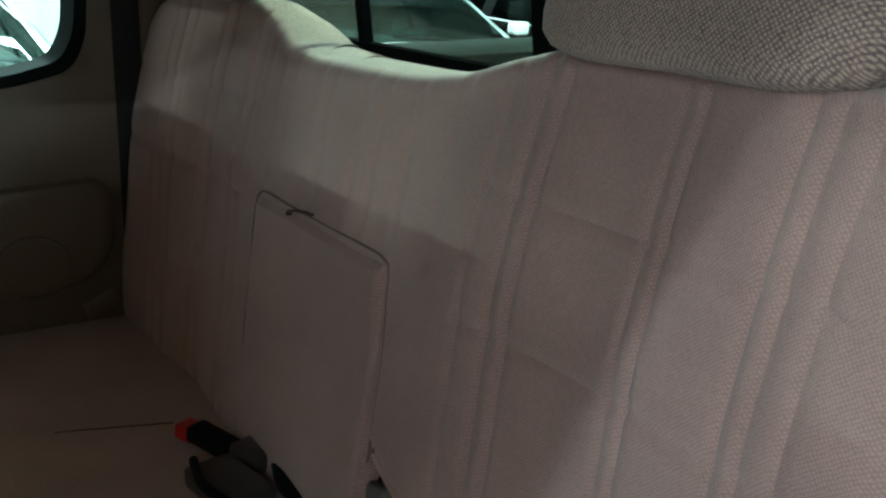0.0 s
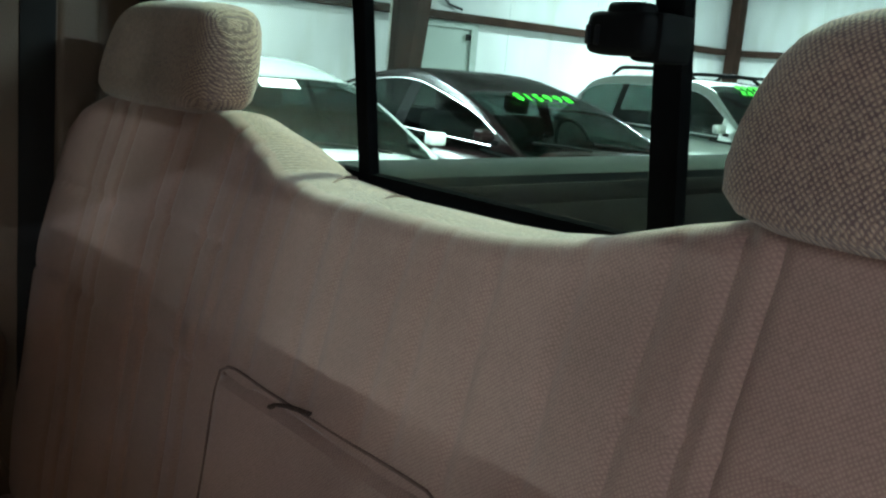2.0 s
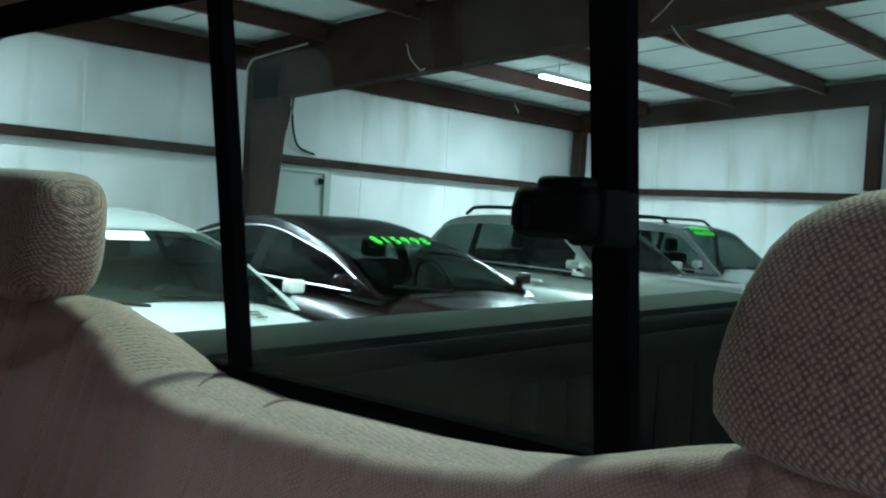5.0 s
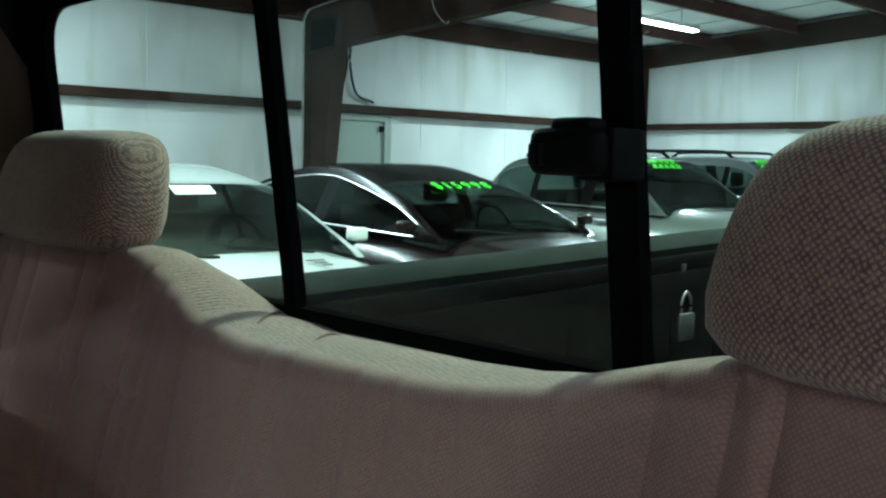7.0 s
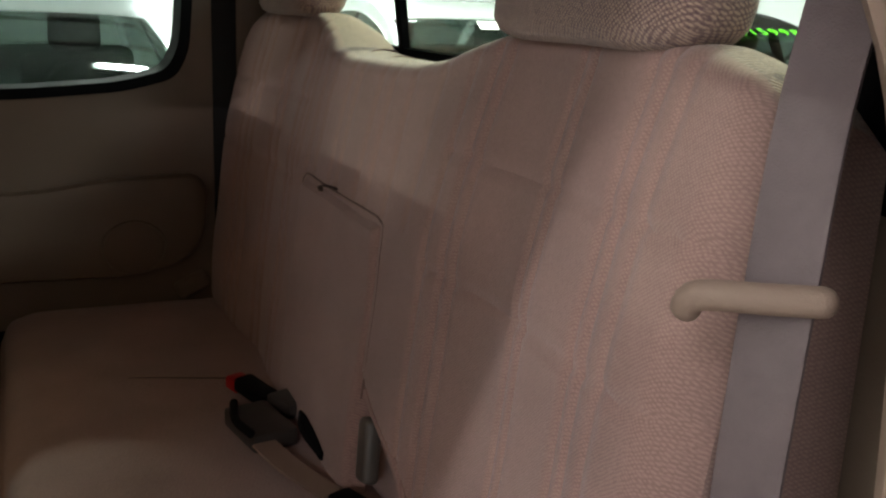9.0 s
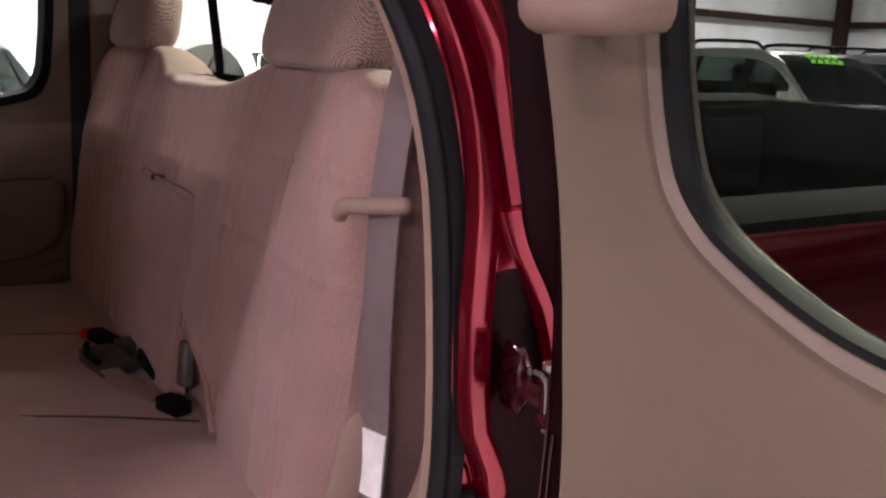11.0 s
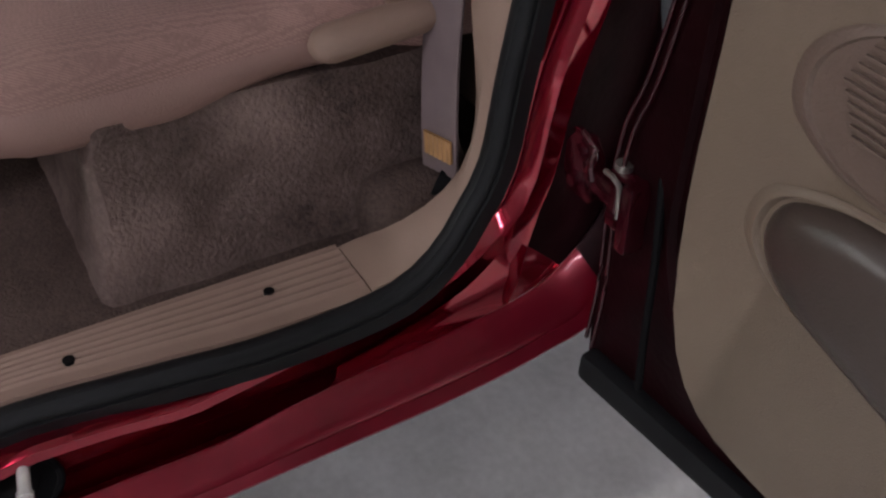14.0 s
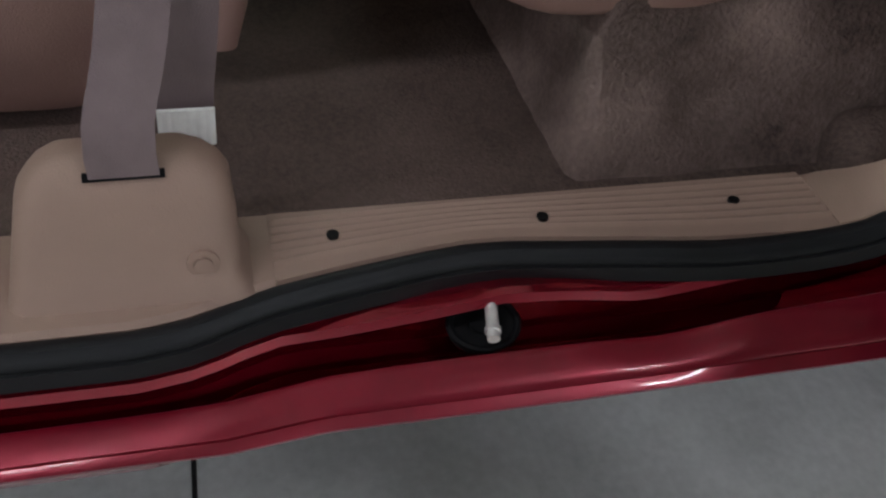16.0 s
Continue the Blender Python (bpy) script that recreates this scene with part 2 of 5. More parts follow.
def box(x0, x1, y0, y1, z0, z1, bevel=0.0, seg=2):
    bm = bmesh.new()
    bmesh.ops.create_cube(bm, size=1)
    bmesh.ops.scale(bm, vec=(abs(x1 - x0), abs(y1 - y0), abs(z1 - z0)), verts=bm.verts)
    bmesh.ops.translate(bm, vec=((x0 + x1) / 2, (y0 + y1) / 2, (z0 + z1) / 2), verts=bm.verts)
    if bevel:
        bmesh.ops.bevel(bm, geom=bm.edges[:], offset=bevel, segments=seg, profile=0.6, affect="EDGES")
    return bm


def turned(bm, m):
    bmesh.ops.transform(bm, matrix=m, verts=bm.verts)
    return bm


def merged(*bms):
    out = bmesh.new()
    for b in bms:
        me = bpy.data.meshes.new("tmp")
        b.to_mesh(me)
        b.free()
        out.from_mesh(me)
        bpy.data.meshes.remove(me)
    return out


def rings(loops, closed=True, cap=True, wrap=False):
    """A skin over loops of points, all of one length."""
    bm = bmesh.new()
    vs = [[bm.verts.new(p) for p in lp] for lp in loops]
    n = len(loops[0])
    last = len(vs) if wrap else len(vs) - 1
    for i in range(last):
        a, b = vs[i], vs[(i + 1) % len(vs)]
        for j in range(n if closed else n - 1):
            k = (j + 1) % n
            bm.faces.new((a[j], a[k], b[k], b[j]))
    if cap and closed and not wrap:
        bm.faces.new(vs[0][::-1])
        bm.faces.new(vs[-1])
    return bm


def smooth_path(pts, step=0.02):
    """A Catmull-Rom line through the points."""
    p = [Vector(v) for v in pts]
    p = [p[0] * 2 - p[1]] + p + [p[-1] * 2 - p[-2]]
    out = []
    for i in range(1, len(p) - 2):
        n = max(1, round((p[i + 1] - p[i]).length / step))
        for k in range(n):
            t = k / n
            a, b, c, d = p[i - 1], p[i], p[i + 1], p[i + 2]
            out.append(0.5 * ((2 * b) + (c - a) * t + (2 * a - 5 * b + 4 * c - d) * t * t + (3 * b - a - 3 * c + d) * t ** 3))
    out.append(p[-2])
    return out


def tube(pts, r, n=10, step=0.02, flat=1.0, up=(0, 0, 1), ends=False):
    """A round or flattened bar along a line."""
    line = smooth_path(pts, step)
    loops = []
    full = r
    for i, p in enumerate(line):
        d = (line[min(i + 1, len(line) - 1)] - line[max(i - 1, 0)]).normalized()
        if ends:
            q = min(1.0, (min((p - line[0]).length, (p - line[-1]).length) + 0.0006) / full)
            r = full * math.sqrt(1 - (1 - q) ** 2)
        a = d.cross(Vector(up))
        if a.length < 1e-4:
            a = d.cross(Vector((1, 0, 0)))
        a.normalize()
        b = d.cross(a).normalized()
        loops.append([p + a * r * math.cos(q) + b * r * flat * math.sin(q) for q in (2 * math.pi * k / n for k in range(n))])
    return rings(loops)


def plate(outline, depth, axis_u, axis_v, origin, bevel=0.0):
    """A flat piece with an outline in (u, v) and a thickness along u x v."""
    u, v, o = Vector(axis_u), Vector(axis_v), Vector(origin)
    w = u.cross(v).normalized()
    bm = bmesh.new()
    f = bm.faces.new([bm.verts.new(o + u * a + v * b) for a, b in outline])
    r = bmesh.ops.extrude_face_region(bm, geom=[f])
    bmesh.ops.translate(bm, vec=w * depth, verts=[g for g in r["geom"] if isinstance(g, bmesh.types.BMVert)])
    if bevel:
        bmesh.ops.bevel(bm, geom=bm.edges[:], offset=bevel, segments=2, profile=0.6, affect="EDGES")
    return bm


def rounded(pts, r, seg=4):
    """A 2D outline with its corners rounded."""
    out = []
    n = len(pts)
    for i in range(n):
        a, b, c = Vector(pts[i - 1]), Vector(pts[i]), Vector(pts[(i + 1) % n])
        ra = min(r, (a - b).length * 0.45, (c - b).length * 0.45)
        p, q = b + (a - b).normalized() * ra, b + (c - b).normalized() * ra
        for k in range(seg + 1):
            t = k / seg
            out.append(tuple((1 - t) ** 2 * p + 2 * t * (1 - t) * b + t * t * q))
    return out


# ---------------------------------------------------------------- garage
X0, X1, Y0, Y1 = -10.1, 18.0, -16.0, 14.85


def setting(name, bm, mat, label, smooth=False):
    return tagged(part(name, bm, mat, None, "", smooth), label, name.rstrip("_0123456789").replace("_", " ").split(" ")[0], kind="structure")


setting("floor", box(X0 - 0.2, X1 + 0.2, Y0 - 0.2, Y1 + 0.2, -0.2, 0.0), CONCRETE, "smooth grey concrete garage floor with fine cracks")
tagged(part("floor_joint", merged(box(0.3, 6.0, -0.804, -0.797, -0.002, 0.0015), box(-6.0, 0.3, -0.806, -0.799, -0.002, 0.0015)), DARK, None, "", False), "thin dark sawn joint in the concrete floor", "joint", kind="structure")
setting("wall_west", box(X0 - 0.2, X0, Y0, Y1, 0, 3.75), WALL, "white insulated metal building side wall")
setting("wall_north", box(X0 - 0.2, X1, Y1, Y1 + 0.2, 0, 4.8), WALL, "white insulated metal building end wall")
setting("wall_east", box(X1, X1 + 0.2, Y0, Y1, 0, 4.4), WALL, "plain white metal building wall")
setting("wall_south", box(X0 - 0.2, X1, Y0 - 0.2, Y0, 0, 4.8), WALL, "plain white metal building end wall")


def roof():
    xs = (X0 - 0.2, 4.0, X1 + 0.2)
    zs = [3.66 + 0.07 * (x + 10.1) for x in xs[:2]] + [3.66]
    lo = [(x, z) for x, z in zip(xs, zs)]
    loop = lo + [(x, z + 0.1) for x, z in lo[::-1]]
    return rings([[(x, y, z) for x, z in loop] for y in (Y0 - 0.2, Y1 + 0.2)])


setting("ceiling", roof(), ROOFING, "white blanket-insulated metal roof")


def girt(name, x0, x1, y0, y1, z):
    ob = part(name, box(x0, x1, y0, y1, z - 0.055, z + 0.055, 0.01), STEEL, None, "", False)
    tagged(ob, "dark brown steel girt along the white wall", "girt", "wall girts", "structure")


girt("girt", X0, X0 + 0.18, Y0, Y1, 2.20)
girt("girt", X0 + 0.18, X1, Y1 - 0.18, Y1, 2.20)
setting("eave_trim", box(X0, X0 + 0.22, Y0, Y1, 3.30, 3.58, 0.01), STEEL, "dark brown steel eave strut under the roof")


def rake(y, z_low, depth, width):
    a, b = (X0 + 0.2, z_low), (4.0, z_low + 0.066 * 13.9)
    c = (X1, z_low)
    loop = [a, b, c, (c[0], c[1] + depth), (b[0], b[1] + depth), (a[0], a[1] + depth)]
    return rings([[(x, yy, z) for x, z in loop] for yy in (y, y + width)])


tagged(part("end_rafter", rake(Y1 - 0.2, 3.27, 0.34, 0.2), STEEL, None, "", False), "dark brown steel end rafter following the roof slope", "rafter", kind="structure")
for y in (7.1, -1.9, -10.9):
    beam = thing("steel_frame", "dark brown steel frame of tapered column and roof rafter", "frame", "steel frames", "structure", (X0, y, 0))
    beam.location = (0, 0, 0)
    part("rafter", merged(rake(y, 2.87, 0.012, 0.2), rake(y + 0.09, 2.88, 0.72, 0.02), rake(y, 3.6, 0.012, 0.2)), STEEL, beam, "", False)
    for s in (1, -1):
        xe = X0 if s > 0 else X1
        def col(w, o0, o1, y0, y1):
            pts = [(xe + s * o0, 0), (xe + s * (0.43 if o1 > 0.2 else o1), 0), (xe + s * o1, 3.3), (xe + s * o0, 3.3)]
            return rings([[(x, yy, z) for x, z in pts] for yy in (y0, y1)])
        part("column", merged(col(0, 0.18, 0.2, y, y + 0.2), col(0, 0.2, 0.88, y + 0.09, y + 0.11),
                              rings([[(xe + s * 0.43, yy, 0), (xe + s * 0.444, yy, 0), (xe + s * 0.896, yy, 3.3), (xe + s * 0.88, yy, 3.3)] for yy in (y, y + 0.2)])), STEEL, beam, "", False)
x = X0 + 1.6
while x < X1 - 0.6:
    z = 3.66 + 0.07 * (min(x, 8.0 - x) + 10.1) - 0.02
    tagged(part("purlin", merged(box(x, x + 0.008, Y0, Y1 - 0.2, z - 0.2, z), box(x, x + 0.07, Y0, Y1 - 0.2, z - 0.208, z - 0.2), box(x, x + 0.07, Y0, Y1 - 0.2, z - 0.002, z + 0.006)), PURLIN_STEEL, None, "", False),
           "brown steel roof purlin", "purlin", "roof purlins", "structure")
    x += 1.55
for y in (4.6, 5.9, 8.4, 9.7, 11.0, 12.3, 13.6):
    tagged(part("roof_strap", rings([[(x, yy, 3.66 + 0.07 * (min(x, 8.0 - x) + 10.1) + dz) for x in (X0 + 0.3, 4.0, X1 - 0.3)] + [(x, yy, 3.66 + 0.07 * (min(x, 8.0 - x) + 10.1) + dz - 0.004) for x in (X1 - 0.3, 4.0, X0 + 0.3)] for yy, dz in ((y, -0.002), (y + 0.022, -0.002))]), STEEL, None, "", False), "thin dark strap across the roof insulation", "strap", "roof straps", "structure")
for y in (2.9, 5.0, 9.35, 11.2, 13.1):
    tagged(part("wall_seam", box(X0, X0 + 0.006, y, y + 0.014, 0.0, 3.3), ROOFING, None, "", False), "upright seam between white wall panels", "seam", "wall seams", "structure")
for x in (-8.4, -7.0, -5.6, -3.4, -2.0):
    tagged(part("wall_seam", box(x, x + 0.014, Y1 - 0.006, Y1, 0.0, 3.3), ROOFING, None, "", False), "upright seam between white wall panels", "seam", "wall seams", "structure")
tagged(part("wall_post", box(-4.72, -4.52, Y1 - 0.2, Y1, 2.3, 3.62, 0.01), STEEL, None, "", False), "dark brown steel end wall post", "post", kind="structure")
tagged(part("wall_post", box(-9.95, -9.75, Y1 - 0.38, Y1 - 0.18, 0, 3.27, 0.01), STEEL, None, "", False), "dark brown steel corner post", "post", kind="structure")

side_door = thing("door_1", "closed grey-green painted metal side door in its frame", "door", kind="structure", at=(X0, 8.2, 0))
side_door.location = (0, 0, 0)
part("door_leaf", box(X0, X0 + 0.05, 7.72, 8.58, 0.01, 2.05, 0.004), DOORPAINT, side_door, "", False)
for a in ((7.62, 7.72, 0, 2.13), (8.58, 8.70, 0, 2.13), (7.72, 8.58, 2.05, 2.13)):
    part("door_frame", box(X0, X0 + 0.09, a[0], a[1], a[2], a[3], 0.004), DOORPAINT, side_door, "", False)
part("door_closer", box(X0 + 0.05, X0 + 0.11, 8.50, 8.56, 1.90, 1.98, 0.005), BLACK, side_door)
cable = thing("wall_cable", "dark electrical cables hanging down the white wall", "cable", at=(X0, 7.9, 2.3))
cable.location = (0, 0, 0)
part("conduit", tube([(X0 + 0.05, 7.9, 3.3), (X0 + 0.05, 7.92, 2.8), (X0 + 0.05, 7.78, 2.32)], 0.018, 8, 0.1), BLACK, cable)
part("conduit", tube([(X0 + 0.05, 8.05, 3.3), (X0 + 0.05, 7.97, 2.9), (X0 + 0.05, 8.08, 2.42), (X0 + 0.05, 8.4, 2.31)], 0.018, 8, 0.1), BLACK, cable)
part("riser", tube([(X0 + 0.31, 7.0, 0.0), (X0 + 0.31, 7.0, 2.0), (X0 + 0.33, 7.0, 3.28), (X0 + 0.42, 7.0, 3.38), (X0 + 1.5, 7.0, 3.50)], 0.014, 8, 0.1), METAL, cable)

# every lamp gets a fixture, the added unseen ones too
for tx, ty, watts in TUBES:
    z = roof_z(tx) - 0.27
    fx = thing("ceiling_light", "white fluorescent tube fixture glowing under the roof, most added out of view", "light", "ceiling lights", at=(tx, ty, z))
    part("housing", box(-0.07, 0.07, -1.22, 1.22, 0.0, 0.06, 0.01), ROOFING, fx, "", False)
    for dx in (-0.035, 0.035):
        part("fluorescent_tube", turned(tube([(dx, -1.18, -0.02), (dx, 1.18, -0.02)], 0.016, 8, 0.5), Matrix()), TUBE, fx)
    if ty < -9:
        fx.rotation_euler = (0, 0, radians(90))
    for dy in (-0.8, 0.8):
        part("hanger", tube([(0, dy, 0.05), (0, dy, 0.26)], 0.006, 6, 0.2), METAL, fx)

# ---------------------------------------------------------------- parked cars


def car(at, paint, label, shape, price="", rails=False):
    """A parked car with its nose along +x. shape: a dict of lengths in metres."""
    g = shape
    c = thing("parked_car", label, "car", "parked cars", at=at)
    # body: loops across the car, front to rear
    loops = []
    for xx, hw, zb, zt in g["body"]:
        lp = []
        for k in range(28):
            a = 2 * math.pi * k / 28
            cs, sn = math.cos(a), math.sin(a)
            yy = hw * math.copysign(abs(cs) ** 0.45, cs)
            zz = (zb + zt) / 2 + (zt - zb) / 2 * math.copysign(abs(sn) ** 0.62, sn)
            yy *= 1 - 0.10 * max(0, (zz - zb) / (zt - zb) - 0.55) ** 1.2
            lp.append((xx, yy, zz))
        loops.append(lp)
    part("body", rings(loops), paint, c)
    # cabin: sections across the car, sorted into glass and painted bands
    zb, zr = g["belt"], g["roof"]
    wedge = g.get("wedge", 0.0)
    lift = lambda x: wedge * max(0.0, min(1.0, (g["front0"] - x) / (g["front0"] - g["rear0"])))
    mid = (g["rear1"] + g["front1"]) / 2
    prof = smooth_path([(g["rear0"] - 0.02, zb - 0.03, 0), (g["rear0"] + (g["rear1"] - g["rear0"]) * 0.5, zb + (zr - zb) * 0.58, 0), (g["rear1"], zr - 0.045, 0), (mid, zr, 0), (g["front1"], zr - g.get("dip", 0.03), 0),
                        (g["front0"] + (g["front1"] - g["front0"]) * 0.5, zb + (zr - zb) * 0.56 - 0.5 * (g.get("dip", 0.03) - 0.03), 0), (g["front0"] + 0.03, zb - 0.03, 0)], 0.07)
    rows = []
    for p in prof:
        h = max(0.0, (p.y - zb) / (zr - zb))
        wt = g["hw0"] + (g["hw1"] - g["hw0"]) * min(1, h) ** 1.2
        sec = []
        for k in range(33):
            v = k / 32 - 0.5
            s, q = (1 if v > 0 else -1), abs(v) * 2
            if q > 0.42:
                t = (1 - q) / 0.58
                yy, zz = g["hw0"] + (wt - g["hw0"]) * t ** 1.15, zb - 0.03 + lift(p.x) + (p.y - 0.035 * min(1, h * 3) - zb + 0.03 - lift(p.x)) * t
            else:
                yy = wt * math.sin(q / 0.42 * math.pi / 2) ** 0.82 if q > 0 else 0.0
                zz = p.y - 0.035 * min(1, h * 3) * (q / 0.42) ** 2.6
            sec.append((p.x, s * yy, zz))
        rows.append(sec)
    bands = {"roof": [], "windscreen": [], "rear_window": [], "side_window": [], "pillar": []}
    for i in range(len(rows) - 1):
        x = (rows[i][0][0] + rows[i + 1][0][0]) / 2
        for k in range(32):
            q = abs((k + 0.5) / 32 - 0.5) * 2
            lead, tail = x > g["front1"] + g.get("brow", 0.10), x < g["rear1"] + 0.05
            if q < 0.34:
                name = "windscreen" if lead else "rear_window" if tail else "roof"
            elif q < 0.50:
                name = "roof"
            elif lead and x > g["front0"] - 0.28 or tail and x < g["rear0"] + 0.25 or q > 0.97:
                name = "roof"
            else:
                name = "pillar" if any(abs(x - px) < 0.05 for px in g["posts"]) else "side_window"
            bands[name].append((i, k))
    def pieces(name, quads):
        if name not in ("pillar", "side_window"):
            return [quads]
        sorted_out = {}
        for i, k in quads:
            x = (rows[i][0][0] + rows[i + 1][0][0]) / 2
            key = (k < 16, min(range(len(g["posts"])), key=lambda n: abs(x - g["posts"][n])) if name == "pillar" else sum(x > px for px in g["posts"]))
            sorted_out.setdefault(key, []).append((i, k))
        return list(sorted_out.values())

    for name, quads in [(name, q) for name, every in bands.items() for q in pieces(name, every)]:
        bm, seen = bmesh.new(), {}
        for i, k in quads:
            vs = []
            for e in ((i, k), (i, k + 1), (i + 1, k + 1), (i + 1, k)):
                if e not in seen:
                    seen[e] = bm.verts.new(rows[e[0]][e[1]])
                vs.append(seen[e])
            bm.faces.new(vs)
        bmesh.ops.solidify(bm, geom=bm.faces[:], thickness=0.012 if name in ("roof", "pillar") else 0.006)
        part(name, bm, paint if name == "roof" else BLACK if name == "pillar" else CARGLASS, c, "dark tinted glass" if name in ("windscreen", "rear_window") else "")
    for s in (1, -1):
        mx = g["front0"] - 0.20
        mirror = part("mirror", turned(box(-0.04, 0.04, -0.065, 0.065, -0.042, 0.042, 0.028, 3), Matrix.Translation((mx, s * (g["hw0"] + 0.13), zb + 0.085))), paint, c)
        part("mirror_arm", box(mx - 0.03, mx + 0.03, s * (g["hw0"] - 0.02) - 0.05, s * (g["hw0"] + 0.06) + 0.04, zb + 0.02, zb + 0.05, 0.01), BLACK, mirror)
        part("window_trim", tube([(x, s * (g["hw0"] + 0.012), zb + 0.005 + lift(x)) for x in (g["front0"] - 0.25, 0.0, g["rear0"] + 0.3)], 0.0055, 6, 0.2), g.get("trim", CHROME), c)
        arch = [Vector(r[24 if s > 0 else 8]) + Vector((0, s * 0.004, 0.002)) for r in rows if g["rear0"] + 0.22 < r[16][0] < g["front0"] - 0.26]
        part("window_arch", tube(arch, 0.0042, 6, 0.15), g.get("trim", CHROME), c)
        for hx in g["handles"]:
            part("door_handle", box(hx - 0.09, hx + 0.09, s * (g["hw0"] + 0.075), s * (g["hw0"] + 0.11), zb - 0.12, zb - 0.09, 0.01), g.get("handle", paint), c)
        bx, bhw = g["body"][1][0], g["body"][1][1]
        part("headlight", turned(box(-0.16, 0.16, -0.20, 0.20, -0.07, 0.07, 0.05, 3), Matrix.Translation((bx - 0.12, s * (bhw - 0.22), g["lamp_z"])) @ pose(0, 0, 0, 0, 12, s * -28)), LENS, c)
        for wx in g["wheels"]:
            wy = s * (g["body"][3][1] - 0.12)
            wheel = part("wheel", turned(tube([(0, -0.1, 0), (0, 0.1, 0)], 0.33, 28, 0.05, 1.0), Matrix.Translation((wx, wy, 0.33))), TYRE, c)
            part("rim", turned(tube([(0, -0.105, 0), (0, 0.105, 0)], 0.21, 16, 0.1), Matrix.Translation((wx, wy, 0.33))), METAL, wheel)
        if rails:
            x0, x1 = g["rear1"] + 0.15, g["front1"] - 0.25
            part("roof_rail", tube([(x0 - 0.1, s * (g["hw1"] - 0.1), zr - 0.02), (x0, s * (g["hw1"] - 0.1), zr + 0.05), ((x0 + x1) / 2, s * (g["hw1"] - 0.1), zr + 0.065), (x1, s * (g["hw1"] - 0.1), zr + 0.05), (x1 + 0.1, s * (g["hw1"] - 0.1), zr - 0.02)], 0.02, 8, 0.1), BLACK, c)
    # inside: dashboard, steering wheel, two front seats and the rear bench
    part("dashboard", box(g["front0"] - 0.45, g["front0"] - 0.02, -g["hw0"] + 0.06, g["hw0"] - 0.06, zb - 0.10, zb - 0.005, 0.03), DASH, c)
    for s in (0.36, -0.36):
        sx = g["front0"] - 1.25
        part("front_seat", merged(box(sx - 0.10, sx + 0.08, s - 0.25, s + 0.25, zb - 0.25, zb + 0.17, 0.06, 3), box(sx - 0.10, sx, s - 0.12, s + 0.12, zb + 0.18, zb + 0.36, 0.05, 3)), SEAT_GREY, c)
    part("rear_seat", box(g["rear0"] + 0.75, g["rear0"] + 0.95, -g["hw0"] + 0.10, g["hw0"] - 0.10, zb - 0.20, zb + 0.16, 0.06, 3), SEAT_GREY, c)
    part("steering_wheel", turned(tube([(0.18 * math.cos(k * math.pi / 12), 0.18 * math.sin(k * math.pi / 12), 0) for k in range(25)], 0.014, 8, 0.03), Matrix.Translation((g["front0"] - 0.62, 0.36, zb + 0.02)) @ pose(0, 0, 0, 0, 65, 0)), DASH, c)
    fx = g["body"][0][0]
    part("grille", box(fx - 0.10, fx + 0.01, -0.42, 0.42, g["lamp_z"] - 0.16, g["lamp_z"] + 0.06, 0.03), BLACK, c)
    for k in range(3):
        part("grille_bar", box(fx, fx + 0.02, -0.40, 0.40, g["lamp_z"] - 0.13 + 0.065 * k, g["lamp_z"] - 0.11 + 0.065 * k, 0.006), CHROME, c)
    # windscreen: wipers and lettering lie on the glass
    p, q = Vector((g["front0"] + 0.01, 0, zb)), Vector((g["front1"], 0, zr - g.get("dip", 0.03)))
    for s in (0.45, -0.15):
        part("wiper", tube([(p.x + 0.03, s, p.z + 0.02), (p.x - 0.02, s - 0.25, p.z + 0.045), (p.x - 0.05, s - 0.5, p.z + 0.06)], 0.01, 6, 0.1), BLACK, c)
    if price:
        write(c, price, p, q, g)
    return c


def write(c, text, p, q, g):
    """A green price, or bars where it cannot be read, high on the windscreen."""
    up = (q - p).normalized()
    side = Vector((0, 1, 0))
    nrm = side.cross(up).normalized()
    o = p + (q - p) * 0.72 + nrm * 0.055
    m = Matrix((( side.x, up.x, nrm.x, o.x), (side.y, up.y, nrm.y, o.y), (side.z, up.z, nrm.z, o.z), (0, 0, 0, 1)))
    y0 = g.get("price_y", -0.5)
    for k, ch in enumerate(text):
        if text[0] == "$":
            cu = bpy.data.curves.new("price", "FONT")
            cu.body, cu.size, cu.extrude, cu.offset = ch, 0.15, 0.002, 0.001
            tmp = new("price_tmp", cu)
            me = bpy.data.meshes.new_from_object(tmp.evaluated_get(bpy.context.evaluated_depsgraph_get()))
            bpy.data.objects.remove(tmp)
            me.materials.clear()
            me.materials.append(GREEN)
            ob = new("price_digit", me)
        else:
            ob = part("price_mark", rings([[(x, y, z) for x, y in ((0, 0), (0.09, 0.0), (0.11, 0.06), (0.05, 0.08), (0.11, 0.14), (0.02, 0.15), (0.0, 0.1), (0.05, 0.07))] for z in (0, 0.003)]), GREEN, None, "", False)
        ob.parent = c
        ob.matrix_basis = m @ Matrix.Translation((y0 + k * 0.105, 0, 0))


